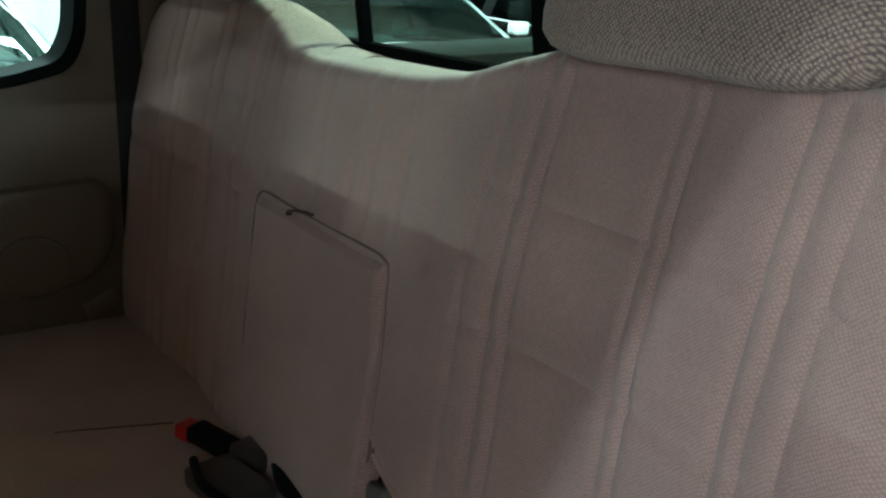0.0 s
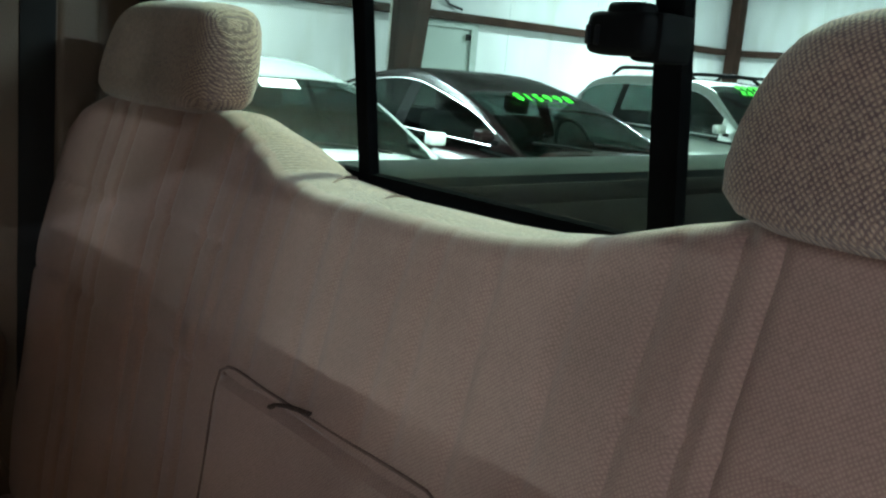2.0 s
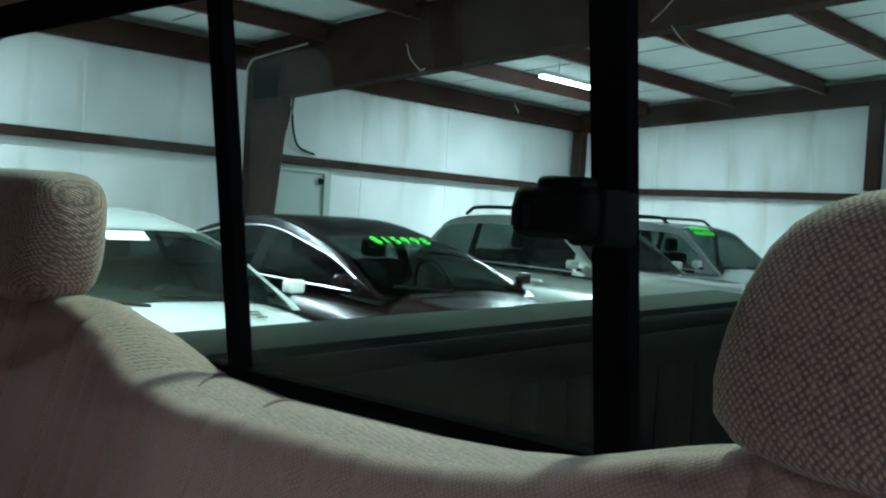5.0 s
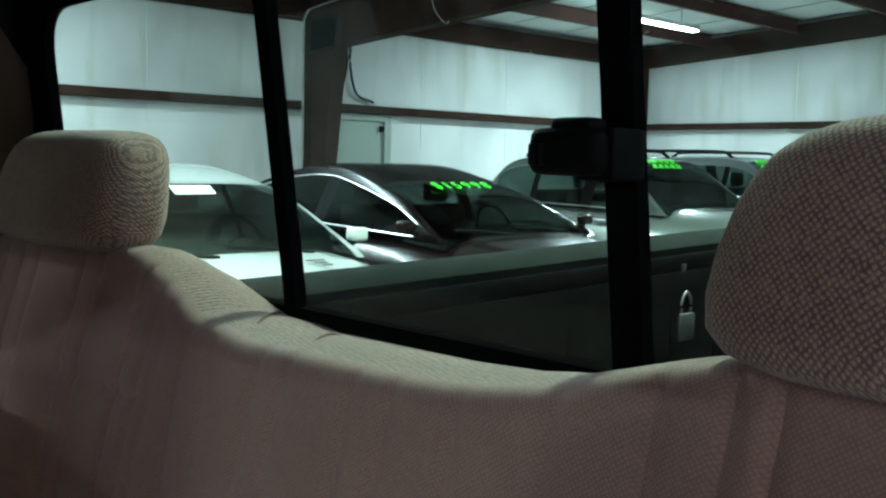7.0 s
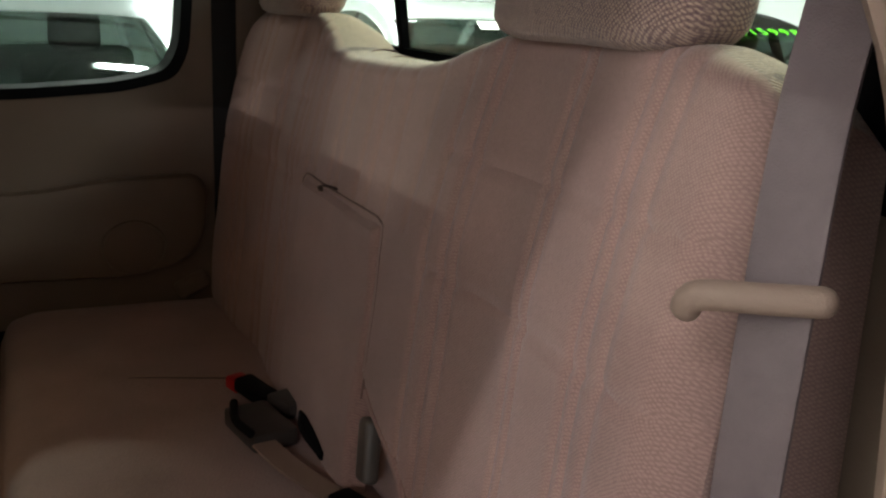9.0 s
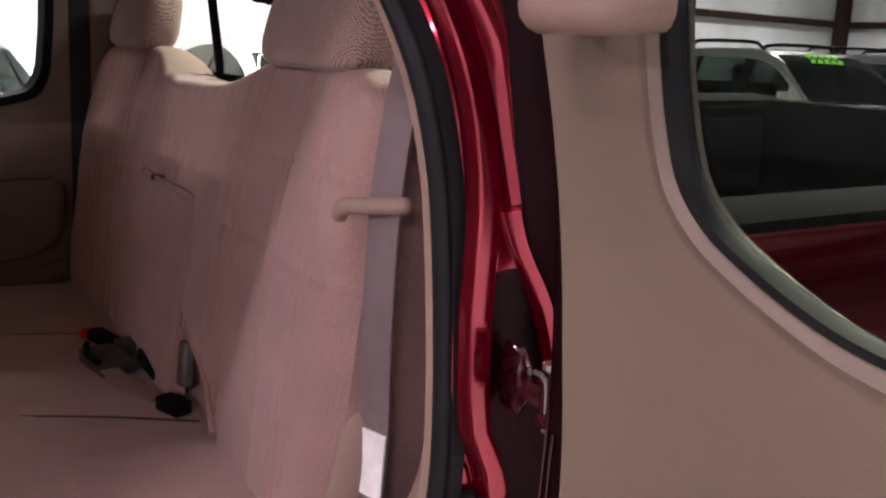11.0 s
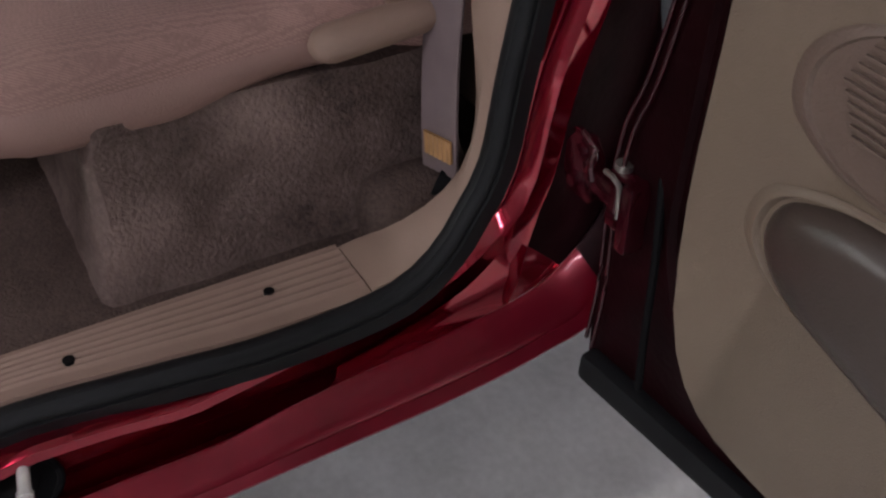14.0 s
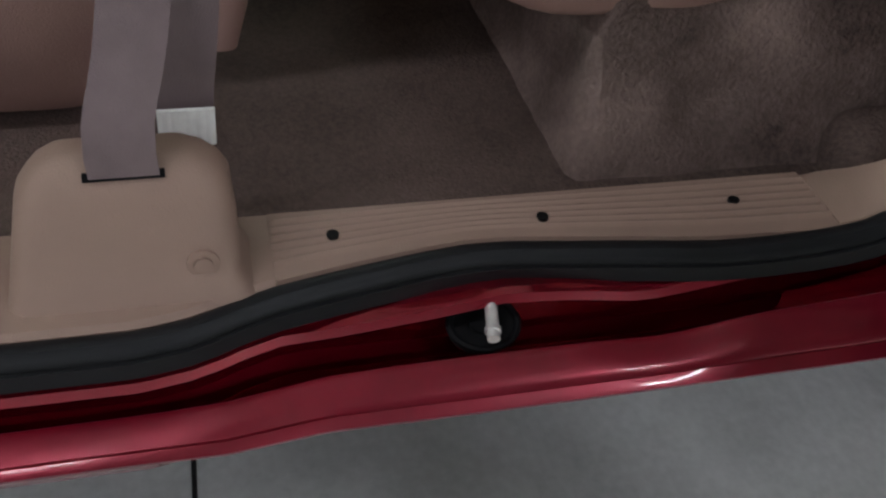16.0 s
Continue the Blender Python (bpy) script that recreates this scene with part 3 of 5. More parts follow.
def sedan(k=1.0):
    return dict(body=[(2.28, 0.52, 0.35, 0.62), (2.15, 0.78, 0.22, 0.72), (1.7, 0.88, 0.2, 0.86), (1.0, 0.915, 0.2, 0.95), (0.6, 0.92, 0.2, 0.985), (-1.0, 0.92, 0.2, 1.0), (-1.7, 0.91, 0.22, 1.02), (-2.3, 0.80, 0.28, 0.98), (-2.48, 0.62, 0.4, 0.85)],
                belt=0.93, roof=1.465, dip=0.115, brow=0.05, rear0=-2.0, rear1=-0.95, front0=1.0, front1=0.12, hw0=0.82, hw1=0.60,
                posts=(-0.35,), handles=(0.1, -0.85), lamp_z=0.68, wheels=(1.45, -1.4))


def suv():
    return dict(body=[(2.3, 0.60, 0.4, 0.85), (2.2, 0.82, 0.3, 0.95), (1.8, 0.90, 0.28, 1.02), (1.1, 0.93, 0.28, 1.06), (0.6, 0.93, 0.28, 1.08), (-1.0, 0.93, 0.28, 1.1), (-1.9, 0.92, 0.3, 1.1), (-2.25, 0.88, 0.35, 1.08), (-2.35, 0.8, 0.45, 1.0)],
                belt=1.02, roof=1.57, rear0=-2.25, rear1=-1.80, front0=0.75, front1=0.0, hw0=0.85, hw1=0.66,
                posts=(-0.15, -1.2), handles=(0.05, -0.9), lamp_z=0.82, wheels=(1.4, -1.35))


g = sedan(); g.update(price_y=-0.42, trim=WHITE_CAR, belt=0.965, wedge=0.05, front0=0.92, front1=0.16, dip=0.10)
g["body"] = [(x, w, zb, zt + 0.03) for x, w, zb, zt in g["body"]]
white_car = car((-4.80, 2.36, 0), WHITE_CAR, "white parked sedan with a pale sticker on its windscreen", g, "")
part("windscreen_sticker", turned(box(-0.13, 0.13, -0.045, 0.045, -0.002, 0.002, 0.001), Matrix.Translation((0.372, 0.03, 1.312)) @ pose(0, 0, 0, 0, 31, 0) @ pose(0, 0, 0, 0, 0, 90)), LABEL, white_car, "pale sticker with green edges")
for k, w in enumerate((0.11, 0.07, 0.05)):
    part("hood_mark", box(1.20 + 0.055 * k, 1.225 + 0.055 * k, 0.27 - w / 2, 0.27 + w / 2, 0.967 - 0.007 * k, 0.972 - 0.007 * k), DASH, white_car)
g = sedan(); g.update(price_y=-0.28, belt=0.985, wedge=0.10, roof=1.475)
g["body"] = [(x, w, zb, zt + 0.045) for x, w, zb, zt in g["body"]]
car((-4.98, 4.74, 0), MAROON_CAR, "glossy dark maroon parked sedan with chrome window trim", g, "$15998")
g = suv(); g.update(price_y=-0.3, belt=1.07, wedge=0.05, roof=1.60, front0=0.55, front1=-0.15, rear1=-1.40, rear0=-1.85, posts=(-0.35, -1.05), handles=(-0.1, -0.75), wheels=(1.1, -1.25), handle=CHROME)
g["body"] = [(x - 0.45 if x > 0.3 else x + 0.3 if x < -1.2 else x, w, zb, zt + 0.04) for x, w, zb, zt in g["body"]]
car((-5.02, 8.05, 0), SILVER_CAR, "silver-green parked sport utility car with roof rails and a green price", g, "00000", True)
g = suv(); g.update(price_y=-0.55, belt=1.07, wedge=0.03, roof=1.63, front0=0.70)
g["body"] = [(x, w, zb, zt + 0.04) for x, w, zb, zt in g["body"]]
car((-5.42, 10.95, 0), SILVER_CAR_TWO, "silver parked sport utility car with black roof rails", g, "00000", True)
g = sedan(); g.update(price_y=-0.72, trim=BLACK, belt=0.965, wedge=0.04)
car((-3.62, -0.50, 0), SILVER_CAR_TWO, "silver parked sedan standing beside a white sedan", g, "00")

# ---------------------------------------------------------------- pickup truck: shell
truck = thing("pickup_truck", "red extended-cab pickup truck with tan interior", "truck", at=(0, 0, 0))

# line of the rear door opening, from the roof down the jamb and along the sill
OPENING = [(0.635, -1.6, 1.715), (0.635, -0.5, 1.72), (0.65, -0.25, 1.705), (0.715, -0.15, 1.64), (0.775, -0.095, 1.56), (0.812, -0.067, 1.494), (0.84, -0.043, 1.418), (0.847, -0.023, 1.337), (0.85, -0.012, 1.251),
           (0.85, -0.001, 1.10), (0.85, 0.0, 0.985), (0.85, -0.012, 0.90), (0.85, -0.033, 0.789), (0.85, -0.047, 0.709), (0.85, -0.073, 0.659), (0.85, -0.11, 0.622), (0.848, -0.154, 0.60), (0.845, -0.214, 0.589),
           (0.841, -0.30, 0.585), (0.833, -0.36, 0.585), (0.824, -0.43, 0.585), (0.816, -0.50, 0.585), (0.82, -0.56, 0.585), (0.846, -0.69, 0.585), (0.866, -0.74, 0.585), (0.879, -0.79, 0.585), (0.881, -0.90, 0.585), (0.881, -1.6, 0.585)]
LINE = smooth_path(OPENING, 0.025)
SEAL = [Vector((p.x + 0.012 * max(0, min(1, (0.66 - p.z) / 0.06)), p.y + 0.001 * max(0, min(1, (p.z - 0.6) / 0.1)), p.z - 0.003 * max(0, min(1, (0.66 - p.z) / 0.06)))) for p in LINE]


def along(profile, line=LINE, fix_x=None, closed=True):
    """Sweeps a profile of (out, behind) offsets along the opening; out is +x, behind points away from the opening."""
    loops = []
    for i, p in enumerate(line):
        d = line[min(i + 1, len(line) - 1)] - line[max(i - 1, 0)]
        n = Vector((0, -d.z, d.y)).normalized()
        n = -n if n.dot(Vector((0, -0.5, 1.1)) - Vector((0, p.y, p.z))) > 0 else n
        loops.append([Vector((p.x if fix_x is None else fix_x, p.y, p.z)) + Vector((a, 0, 0)) + n * b for a, b in profile])
    return rings(loops, closed=closed, cap=closed)


def lobed(r, n=22):
    """A bulb with a groove along the side that faces out."""
    out = []
    for k in range(n):
        q = 2 * math.pi * k / n
        d = math.atan2(math.sin(q + 0.75), math.cos(q + 0.75))
        rr = r * (1 - 0.20 * math.exp(-(d / 0.22) ** 2))
        out.append((rr * math.cos(q), rr * math.sin(q)))
    return out


part("weatherstrip", merged(along([(a - 0.004, b - 0.002) for a, b in lobed(0.0125)], SEAL), along([(-0.012, 0.0), (0.012, 0.0), (0.012, 0.016), (-0.012, 0.016)], SEAL)), RUBBER, truck, "black rubber door seal")
CREST = [(-1.6, 0.557), (-0.75, 0.557), (-0.66, 0.555), (-0.556, 0.567), (-0.50, 0.576), (-0.44, 0.572), (-0.37, 0.561), (-0.307, 0.570), (-0.25, 0.577), (0.1, 0.577)]


def lerp_table(table, v):
    for (a, p), (b, q) in zip(table, table[1:]):
        if v <= b:
            return p + (q - p) * max(0.0, (v - a) / (b - a))
    return table[-1][1]


def away(line, i):
    """The direction that points out of the opening at a step of its line."""
    p = line[i]
    d = line[min(i + 1, len(line) - 1)] - line[max(i - 1, 0)]
    n = Vector((0, -d.z, d.y)).normalized()
    return -n if n.dot(Vector((0, -0.5, 1.1)) - Vector((0, p.y, p.z))) > 0 else n


LIP = [(0.60, 0.050), (0.65, 0.050), (0.75, 0.048), (0.817, 0.051), (0.873, 0.061), (0.93, 0.064), (0.985, 0.062), (1.015, 0.052), (1.045, 0.036), (1.10, 0.032), (1.17, 0.033), (1.23, 0.040), (1.28, 0.046), (1.36, 0.050), (1.5, 0.052)]


def jamb():
    """The painted flange outside the seal: a folded lip down the pillar that swells round the check strap and turns into the channel along the sill."""
    loops = []
    for i, p in enumerate(LINE):
        n = away(LINE, i)
        t = max(0, min(1, (0.68 - p.z) / 0.08))
        t = t * t * (3 - 2 * t)
        w = lerp_table(LIP, p.z)
        pillar = [(-0.03, 0.014), (0.006, 0.0145), (0.009, 0.017), (0.008, w - 0.033), (0.010, w - 0.029), (0.027, w - 0.024), (0.0315, w - 0.021), (0.0305, w - 0.006), (0.032, w - 0.001), (0.029, w + 0.003), (0.0, w + 0.006), (-0.03, w + 0.008)]
        lip = max(0.862, p.x + 0.018)
        top = lerp_table(CREST, p.y)
        drop = 0.585 - top
        channel = [(p.x - 0.03, 0.024), (p.x + 0.010, 0.016), ((p.x + lip) / 2, 0.010 + drop * 0.4), (lip - 0.006, drop - 0.001), (lip, drop + 0.002), (lip + 0.003, drop + 0.010), (lip - 0.012, drop + 0.018), (lip - 0.026, 0.080), (lip - 0.016, 0.095), (lip + 0.026, 0.096), (lip + 0.020, 0.11), (p.x - 0.03, 0.11)]
        loops.append([Vector((p.x + a[0] + (e[0] - p.x - a[0]) * t, p.y, p.z)) + n * (a[1] * (1 - t) + e[1] * t) for a, e in zip(pillar, channel)])
    return rings(loops)


UPPER = [(-1.6, 0.515), (-0.90, 0.522), (-0.74, 0.527), (-0.60, 0.535), (-0.45, 0.537), (-0.355, 0.536), (-0.27, 0.549), (-0.13, 0.560), (-0.03, 0.575), (0.014, 0.600), (0.060, 0.66), (0.105, 0.79), (0.140, 1.0), (0.116, 1.12), (0.094, 1.19), (0.056, 1.26), (0.036, 1.34), (0.022, 1.415), (0.004, 1.49), (-0.08, 1.69)]
LOWER = [(-1.6, 0.507), (-0.90, 0.510), (-0.74, 0.509), (-0.60, 0.508), (-0.45, 0.508), (-0.355, 0.509), (-0.27, 0.510), (-0.13, 0.512), (-0.03, 0.524), (0.036, 0.545), (0.088, 0.635), (0.135, 0.78), (0.165, 1.0), (0.152, 1.125), (0.136, 1.205), (0.102, 1.285), (0.080, 1.355), (0.064, 1.43), (0.046, 1.505), (-0.04, 1.71)]


def even(pts, per=8):
    """A smooth line with the same count of steps between each pair of points."""
    p = [Vector((0, *v)) for v in pts]
    p = [p[0] * 2 - p[1]] + p + [p[-1] * 2 - p[-2]]
    out = []
    for i in range(1, len(p) - 2):
        a, b, c, d = p[i - 1:i + 3]
        for k in range(per):
            t = k / per
            out.append(0.5 * ((2 * b) + (c - a) * t + (2 * a - 5 * b + 4 * c - d) * t * t + (3 * b - a - 3 * c + d) * t ** 3))
    return out + [p[-2]]


def rocker(first, last):
    """The painted outer skin below the opening, which turns up behind the hinges."""
    up, low = even(UPPER), even(LOWER)
    loops = []
    for i, (u, w) in list(enumerate(zip(up, low)))[first:last]:
        n = away(up, i)
        out = 0.010 * max(0, min(1, (-0.66 - u.y) / 0.08))
        crease = 1 if u.z < 0.62 else 0
        deep = max(0, min(1, (u.z - 0.60) / 0.05))
        prof = [(0.884 - 0.04 * deep, 0, 0.06 - 0.055 * deep), (0.884 - 0.03 * deep, 0, 0.05 - 0.05 * deep), (0.888, 0, 0.02), (0.891, 0, 0.003), (0.894, 0, 0), (0.900, 0.06, 0), (0.9145, 0.50, 0.0), (0.9205, 0.70, 0.0), (0.9212, 0.725, 0.003 * crease), (0.9222, 0.75, 0.0), (0.9275, 0.93, 0), (0.930, 1.0, 0.001), (0.928, 1.0, 0.006), (0.915, 1.0, 0.012), (0.868, 1.0, 0.065)]
        loops.append([Vector((x + out, 0, 0)) + u.lerp(w, f) + n * d for x, f, d in prof])
    return rings(loops)


part("door_jamb", jamb(), RED, truck, "glossy red painted door jamb")
part("rocker_panel", rocker(0, 8 * 9 + 3), DUSTY_RED, truck, "dusty red rocker panel under the door opening")
part("hinge_pillar", rocker(8 * 9 + 2, None), SHADED_RED, truck, "dirty red hinge pillar, coloured dark for shade")


def recess(first, last):
    """The skin that closes the hollow between the flange and the hinge pillar."""
    up = even(UPPER)
    inner = [p + away(LINE, i) * (lerp_table(LIP, p.z) + 0.004) for i, p in enumerate(LINE) if p.y > -0.26 and p.z < 1.66]
    near = [min(inner, key=lambda v: (Vector((0, v.y, v.z)) - u).length) for u in up]
    loops = []
    for i, u in list(enumerate(up))[first:last]:
        span = near[max(0, i - 6):i + 7]
        q = sum(span, Vector()) / len(span)
        n = away(up, i)
        t = max(0, min(1, (u.z - 0.58) / 0.1))
        s = Vector((q.x + 0.016, q.y, q.z))
        e = Vector((0.890, u.y, u.z)) + n * 0.004
        k = max(0, min(1, (u.z - 1.15) / 0.07))
        t, c = t * (1 - k), 1 - 0.8 * k
        s = s + Vector((0.014 * k, 0, 0))
        loops.append([s - n * 0.004, s.lerp(e, 0.15) + n * (0.010 * c + 0.03 * t), s.lerp(e, 0.5) + n * (0.012 * c + 0.04 * t), s.lerp(e, 0.85) + n * (0.008 * c + 0.03 * t), e])
    return rings(loops, closed=False)


part("jamb_corner", recess(8 * 6, 8 * 9), RED, truck)
part("hinge_recess", recess(8 * 9 - 1, 8 * 14 + 5), SHADED_RED, truck, "dirty red hollow behind the jamb flange, coloured near black for its shade")
part("upper_recess", recess(8 * 14 + 4, None), RED, truck, "glossy red painted pillar above the upper hinge")


def pillar_edge(first, last, prof):
    """A strip that follows the edge of the hinge pillar; prof holds (x, outward)."""
    up = even(UPPER)
    return rings([[Vector((x, u.y, u.z)) + away(up, i) * d for x, d in prof] for i, u in list(enumerate(up))[first:last]])


part("pillar_flange", pillar_edge(8 * 13 - 2, 8 * 15 + 4, [(0.880, -0.019), (0.889, -0.018), (0.8945, -0.014), (0.8955, -0.003), (0.892, 0.002), (0.882, 0.003)]), RED, truck, "glossy red edge of the hinge pillar")
part("second_seal", pillar_edge(8 * 14 + 2, None, [(0.893 + 0.009 * math.sin(q), 0.013 - 0.012 * math.cos(q)) for q in (2 * math.pi * k / 10 for k in range(10))]), RUBBER, truck, "thin black outer seal")
sill = [p for p in LINE if p.z < 0.60 and -0.69 < p.y < -0.19]
front_sill = [p for p in LINE if p.z < 0.60 and p.y < -0.71]
# trim inside the seal


def jamb_trim():
    """The moulded beige strip inside the seal, broader beside the belt."""
    loops = []
    line = [p for p in LINE if p.y > -0.165 and p.z < 1.75] + [Vector((0.8465, -0.1735, 0.5955))]
    for i, p in enumerate(line):
        d = line[min(i + 1, len(line) - 1)] - line[max(i - 1, 0)]
        n = Vector((0, -d.z, d.y)).normalized()
        n = -n if n.dot(Vector((0, -0.5, 1.1)) - Vector((0, p.y, p.z))) > 0 else n
        t = max(0, min(1, (0.70 - p.z) / 0.10))
        p = p + Vector((0, 0.001 * max(0, min(1, (p.z - 0.6) / 0.1)), 0))
        w = 0.046 + 0.034 * math.exp(-((p.z - 0.87) / 0.085) ** 2) + 0.043 * t * t
        f = 0.012 * math.exp(-((p.z - 0.87) / 0.085) ** 2)
        u = 0.010 - 0.010 * t
        r = 0.010 * (1 - t)
        prof = [(-w, r + 0.002 - f), (-w + 0.006, -0.002 - f), (-0.026 + 0.018 * t, -u - 0.002 - f * 0.5), (-0.012 + 0.008 * t, -u + 0.002), (-0.010 + 0.008 * t, 0.012), (-w, 0.03)]
        loops.append([p + Vector((a, 0, 0)) + n * b for a, b in prof])
    return rings(loops)


part("jamb_trim", jamb_trim(), TRIM, truck)


def sill_plate():
    loops = []
    ends = [Vector((0.8472, -0.1755, 0.585)), Vector((0.8472, -0.6905, 0.585))]
    for p in smooth_path([ends[0]] + [tuple(q) for q in sill] + [ends[1]], 0.03):
        xs = [0.757 + (p.x - 0.001 - 0.757) * k / 24 for k in range(25)]
        top = []
        for k, xx in enumerate(xs):
            rib = 0.0022 if k in (3, 6, 9, 12, 15, 18) else 0.0
            top.append((xx, p.y, 0.598 + rib))
        loops.append(top + [(xs[-1], p.y, 0.57), (xs[0], p.y, 0.57)])
    return rings(loops)


plate_ob = part("sill_plate", sill_plate(), TRIM, truck, "ribbed beige plastic sill plate")


def front_end():
    """The plain end of the sill trim below the retractor."""
    loops = []
    for p in [Vector((0.8472, -0.6906, 0.585))] + front_sill:
        loops.append([(0.757, p.y, 0.597), (0.80, p.y, 0.599), (p.x - 0.006, p.y, 0.598), (p.x - 0.001, p.y, 0.594), (p.x - 0.001, p.y, 0.57), (0.757, p.y, 0.57)])
    return rings(loops)


part("sill_end", front_end(), TRIM, truck, "", False)
for y in (-0.262, -0.45, -0.638):
    part("screw", turned(tube([(0, 0, -0.004), (0, 0, 0.0015)], 0.0055, 10, 0.02), Matrix.Translation((0.795, y, 0.600))), BLACK, plate_ob, "dark sunken screw")
striker = part("striker", turned(merged(tube([(0, 0, -0.012), (0, 0, 0)], 0.030, 32, 0.02), tube([(0, 0, -0.010), (0, 0, 0.003)], 0.013, 20, 0.02), tube([(0.0305 * math.cos(k * math.pi / 16), 0.0305 * math.sin(k * math.pi / 16), 0) for k in range(33)], 0.0035, 8, 0.01)), Matrix.Translation((0.862, -0.516, 0.541)) @ pose(0, 0, 0, 0, 20, 0) @ Matrix.Diagonal((0.8, 1.0, 1.0, 1.0))), BLACK, truck, "round black striker plate in the sill channel")
part("pin", merged(tube([(0.852, -0.510, 0.564), (0.896, -0.5175, 0.556)], 0.0056, 12, 0.02), tube([(0.885, -0.5156, 0.558), (0.889, -0.5163, 0.5573)], 0.0072, 12, 0.02)), ZINC, striker, "steel latch pin")

# floor, base under the seat
part("carpet_floor", box(-0.77, 0.757, -1.75, 0.10, 0.52, 0.592, 0.005), CARPET, truck, "worn brown carpet")


def resampled(pts, n, start=0):
    """A closed outline as n even steps."""
    q = [Vector(p) for p in pts] + [Vector(pts[0])]
    length = [0.0]
    for a, b in zip(q, q[1:]):
        length.append(length[-1] + (b - a).length)
    out = []
    for k in range(n):
        d = length[-1] * k / n
        i = max(j for j in range(len(length) - 1) if length[j] <= d + 1e-9)
        t = (d - length[i]) / max(1e-9, length[i + 1] - length[i])
        out.append(tuple(q[i].lerp(q[i + 1], t)))
    return out


def riser():
    """The carpeted step under the seat cushion: a worn box with a firm corner and a dented flank."""
    loops = []
    for k in range(19):
        t = k / 18
        z = 0.58 + 0.18 * t
        out = 0.045 * (1 - t) ** 1.6
        lp = resampled(rounded([(-0.72, -0.380 - out * 0.9), (0.698 + out, -0.380 - out * 0.6), (0.698 + out, 0.0), (-0.72, 0.0)], 0.018, 5), 260)
        row = []
        for a, b in lp:
            d = 0.010 * noise.noise((a * 4, b * 9, z * 12)) + 0.005 * noise.noise((b * 24, a * 24, z * 30 + 5))
            d -= 0.014 * math.exp(-((b + 0.25) / 0.05) ** 2 - ((z - 0.66) / 0.03) ** 2) if a > 0.6 else 0
            row.append((a + d, b + 0.6 * d, z))
        loops.append(row)
    return rings(loops)


part("carpet_step", riser(), LIT_DUSTY_CARPET, truck, "dusty worn brown carpet over the seat base, coloured lighter for its light")

# cab skins
part("rear_panel", box(-0.80, 0.80, 0.10, 0.16, 0.5, 1.30, 0.01), TRIM_DARK, truck)
part("headliner", box(-0.80, 0.650, -1.20, 0.07, 1.70, 1.73, 0.01), TRIM, truck)
part("cab_roof", box(-0.86, 0.665, -1.23, 0.14, 1.74, 1.78, 0.018), RED, truck)
part("dash_panel", box(-0.78, 0.78, -1.95, -1.70, 0.5, 1.13, 0.04), TRIM_DARK, truck)
part("steering_wheel", turned(tube([(0.19 * math.cos(k * math.pi / 12), 0.19 * math.sin(k * math.pi / 12), 0) for k in range(25)], 0.015, 10, 0.03), Matrix.Translation((-0.40, -1.52, 1.10)) @ pose(0, 0, 0, -62, 0, 0)), BLACK, truck)
WS = [(-0.70, 0.0), (0.70, 0.0), (0.60, 0.90), (-0.60, 0.90)]
part("windscreen", plate(WS, 0.005, (1, 0, 0), (0, 0.78, 0.66), (0, -1.92, 1.12)), GLASS, truck)
for s in (1, -1):
    part("windscreen_pillar", tube([(s * 0.74, -1.98, 1.10), (s * 0.70, -1.60, 1.42), (s * 0.645, -1.22, 1.72)], 0.038, 10, 0.1), RED, truck)
part("driver_door_frame", tube([(-0.80, -0.75, 1.22), (-0.79, -0.72, 1.5), (-0.76, -0.74, 1.70)], 0.035, 10, 0.1), TRIM_DARK, truck)
part("driver_window", plate([(-1.85, 1.20), (-0.76, 1.20), (-0.76, 1.70), (-1.42, 1.70)], 0.004, (0, 1, 0), (0, 0, 1), (-0.80, 0, 0)), GLASS, truck)
part("driver_door", box(-0.93, -0.84, -1.88, -0.70, 0.42, 1.21, 0.03), RED, truck)
part("cab_corner", box(0.80, 0.945, 0.165, 0.21, 0.40, 1.70, 0.02), RED, truck)
part("cab_corner", box(-0.93, -0.86, 0.07, 0.17, 0.45, 1.30, 0.02), RED, truck)


def holed(outer, inner, depth, u, v, o):
    """A plate with one hole; both outlines have the same count of points."""
    u, v, o = Vector(u), Vector(v), Vector(o)
    w = u.cross(v).normalized() * depth
    P = lambda q, d: o + u * q[0] + v * q[1] + w * d
    return rings([[P(q, 0) for q in outer], [P(q, 0) for q in inner], [P(q, 1) for q in inner], [P(q, 1) for q in outer]], wrap=True)


def ray_outline(inner, x0, x1, y0, y1):
    """Pushes an outline out to a rectangle."""
    out = []
    cx, cy = sum(p[0] for p in inner) / len(inner), sum(p[1] for p in inner) / len(inner)
    for a, b in inner:
        dx, dy = a - cx, b - cy
        t = min(((x1 if dx > 0 else x0) - cx) / dx if abs(dx) > 1e-6 else 1e9, ((y1 if dy > 0 else y0) - cy) / dy if abs(dy) > 1e-6 else 1e9)
        out.append((cx + dx * t, cy + dy * t))
    return out


# rear window: u = x, v runs up the leaning glass
WU, WV, WO = (1, 0, 0), (0, -0.13, 1.0), (0, 0.092, 1.37)
hole = rounded([(-0.672, -0.004), (0.672, -0.004), (0.654, 0.300), (-0.654, 0.300)], 0.06, 8)
rim = rounded([(-0.735, -0.050), (0.735, -0.050), (0.712, 0.335), (-0.712, 0.335)], 0.085, 8)
rear_window = part("rear_window", holed(rim, hole, -0.012, WU, WV, WO), FRAME, truck, "black rear window frame with a sliding pane")
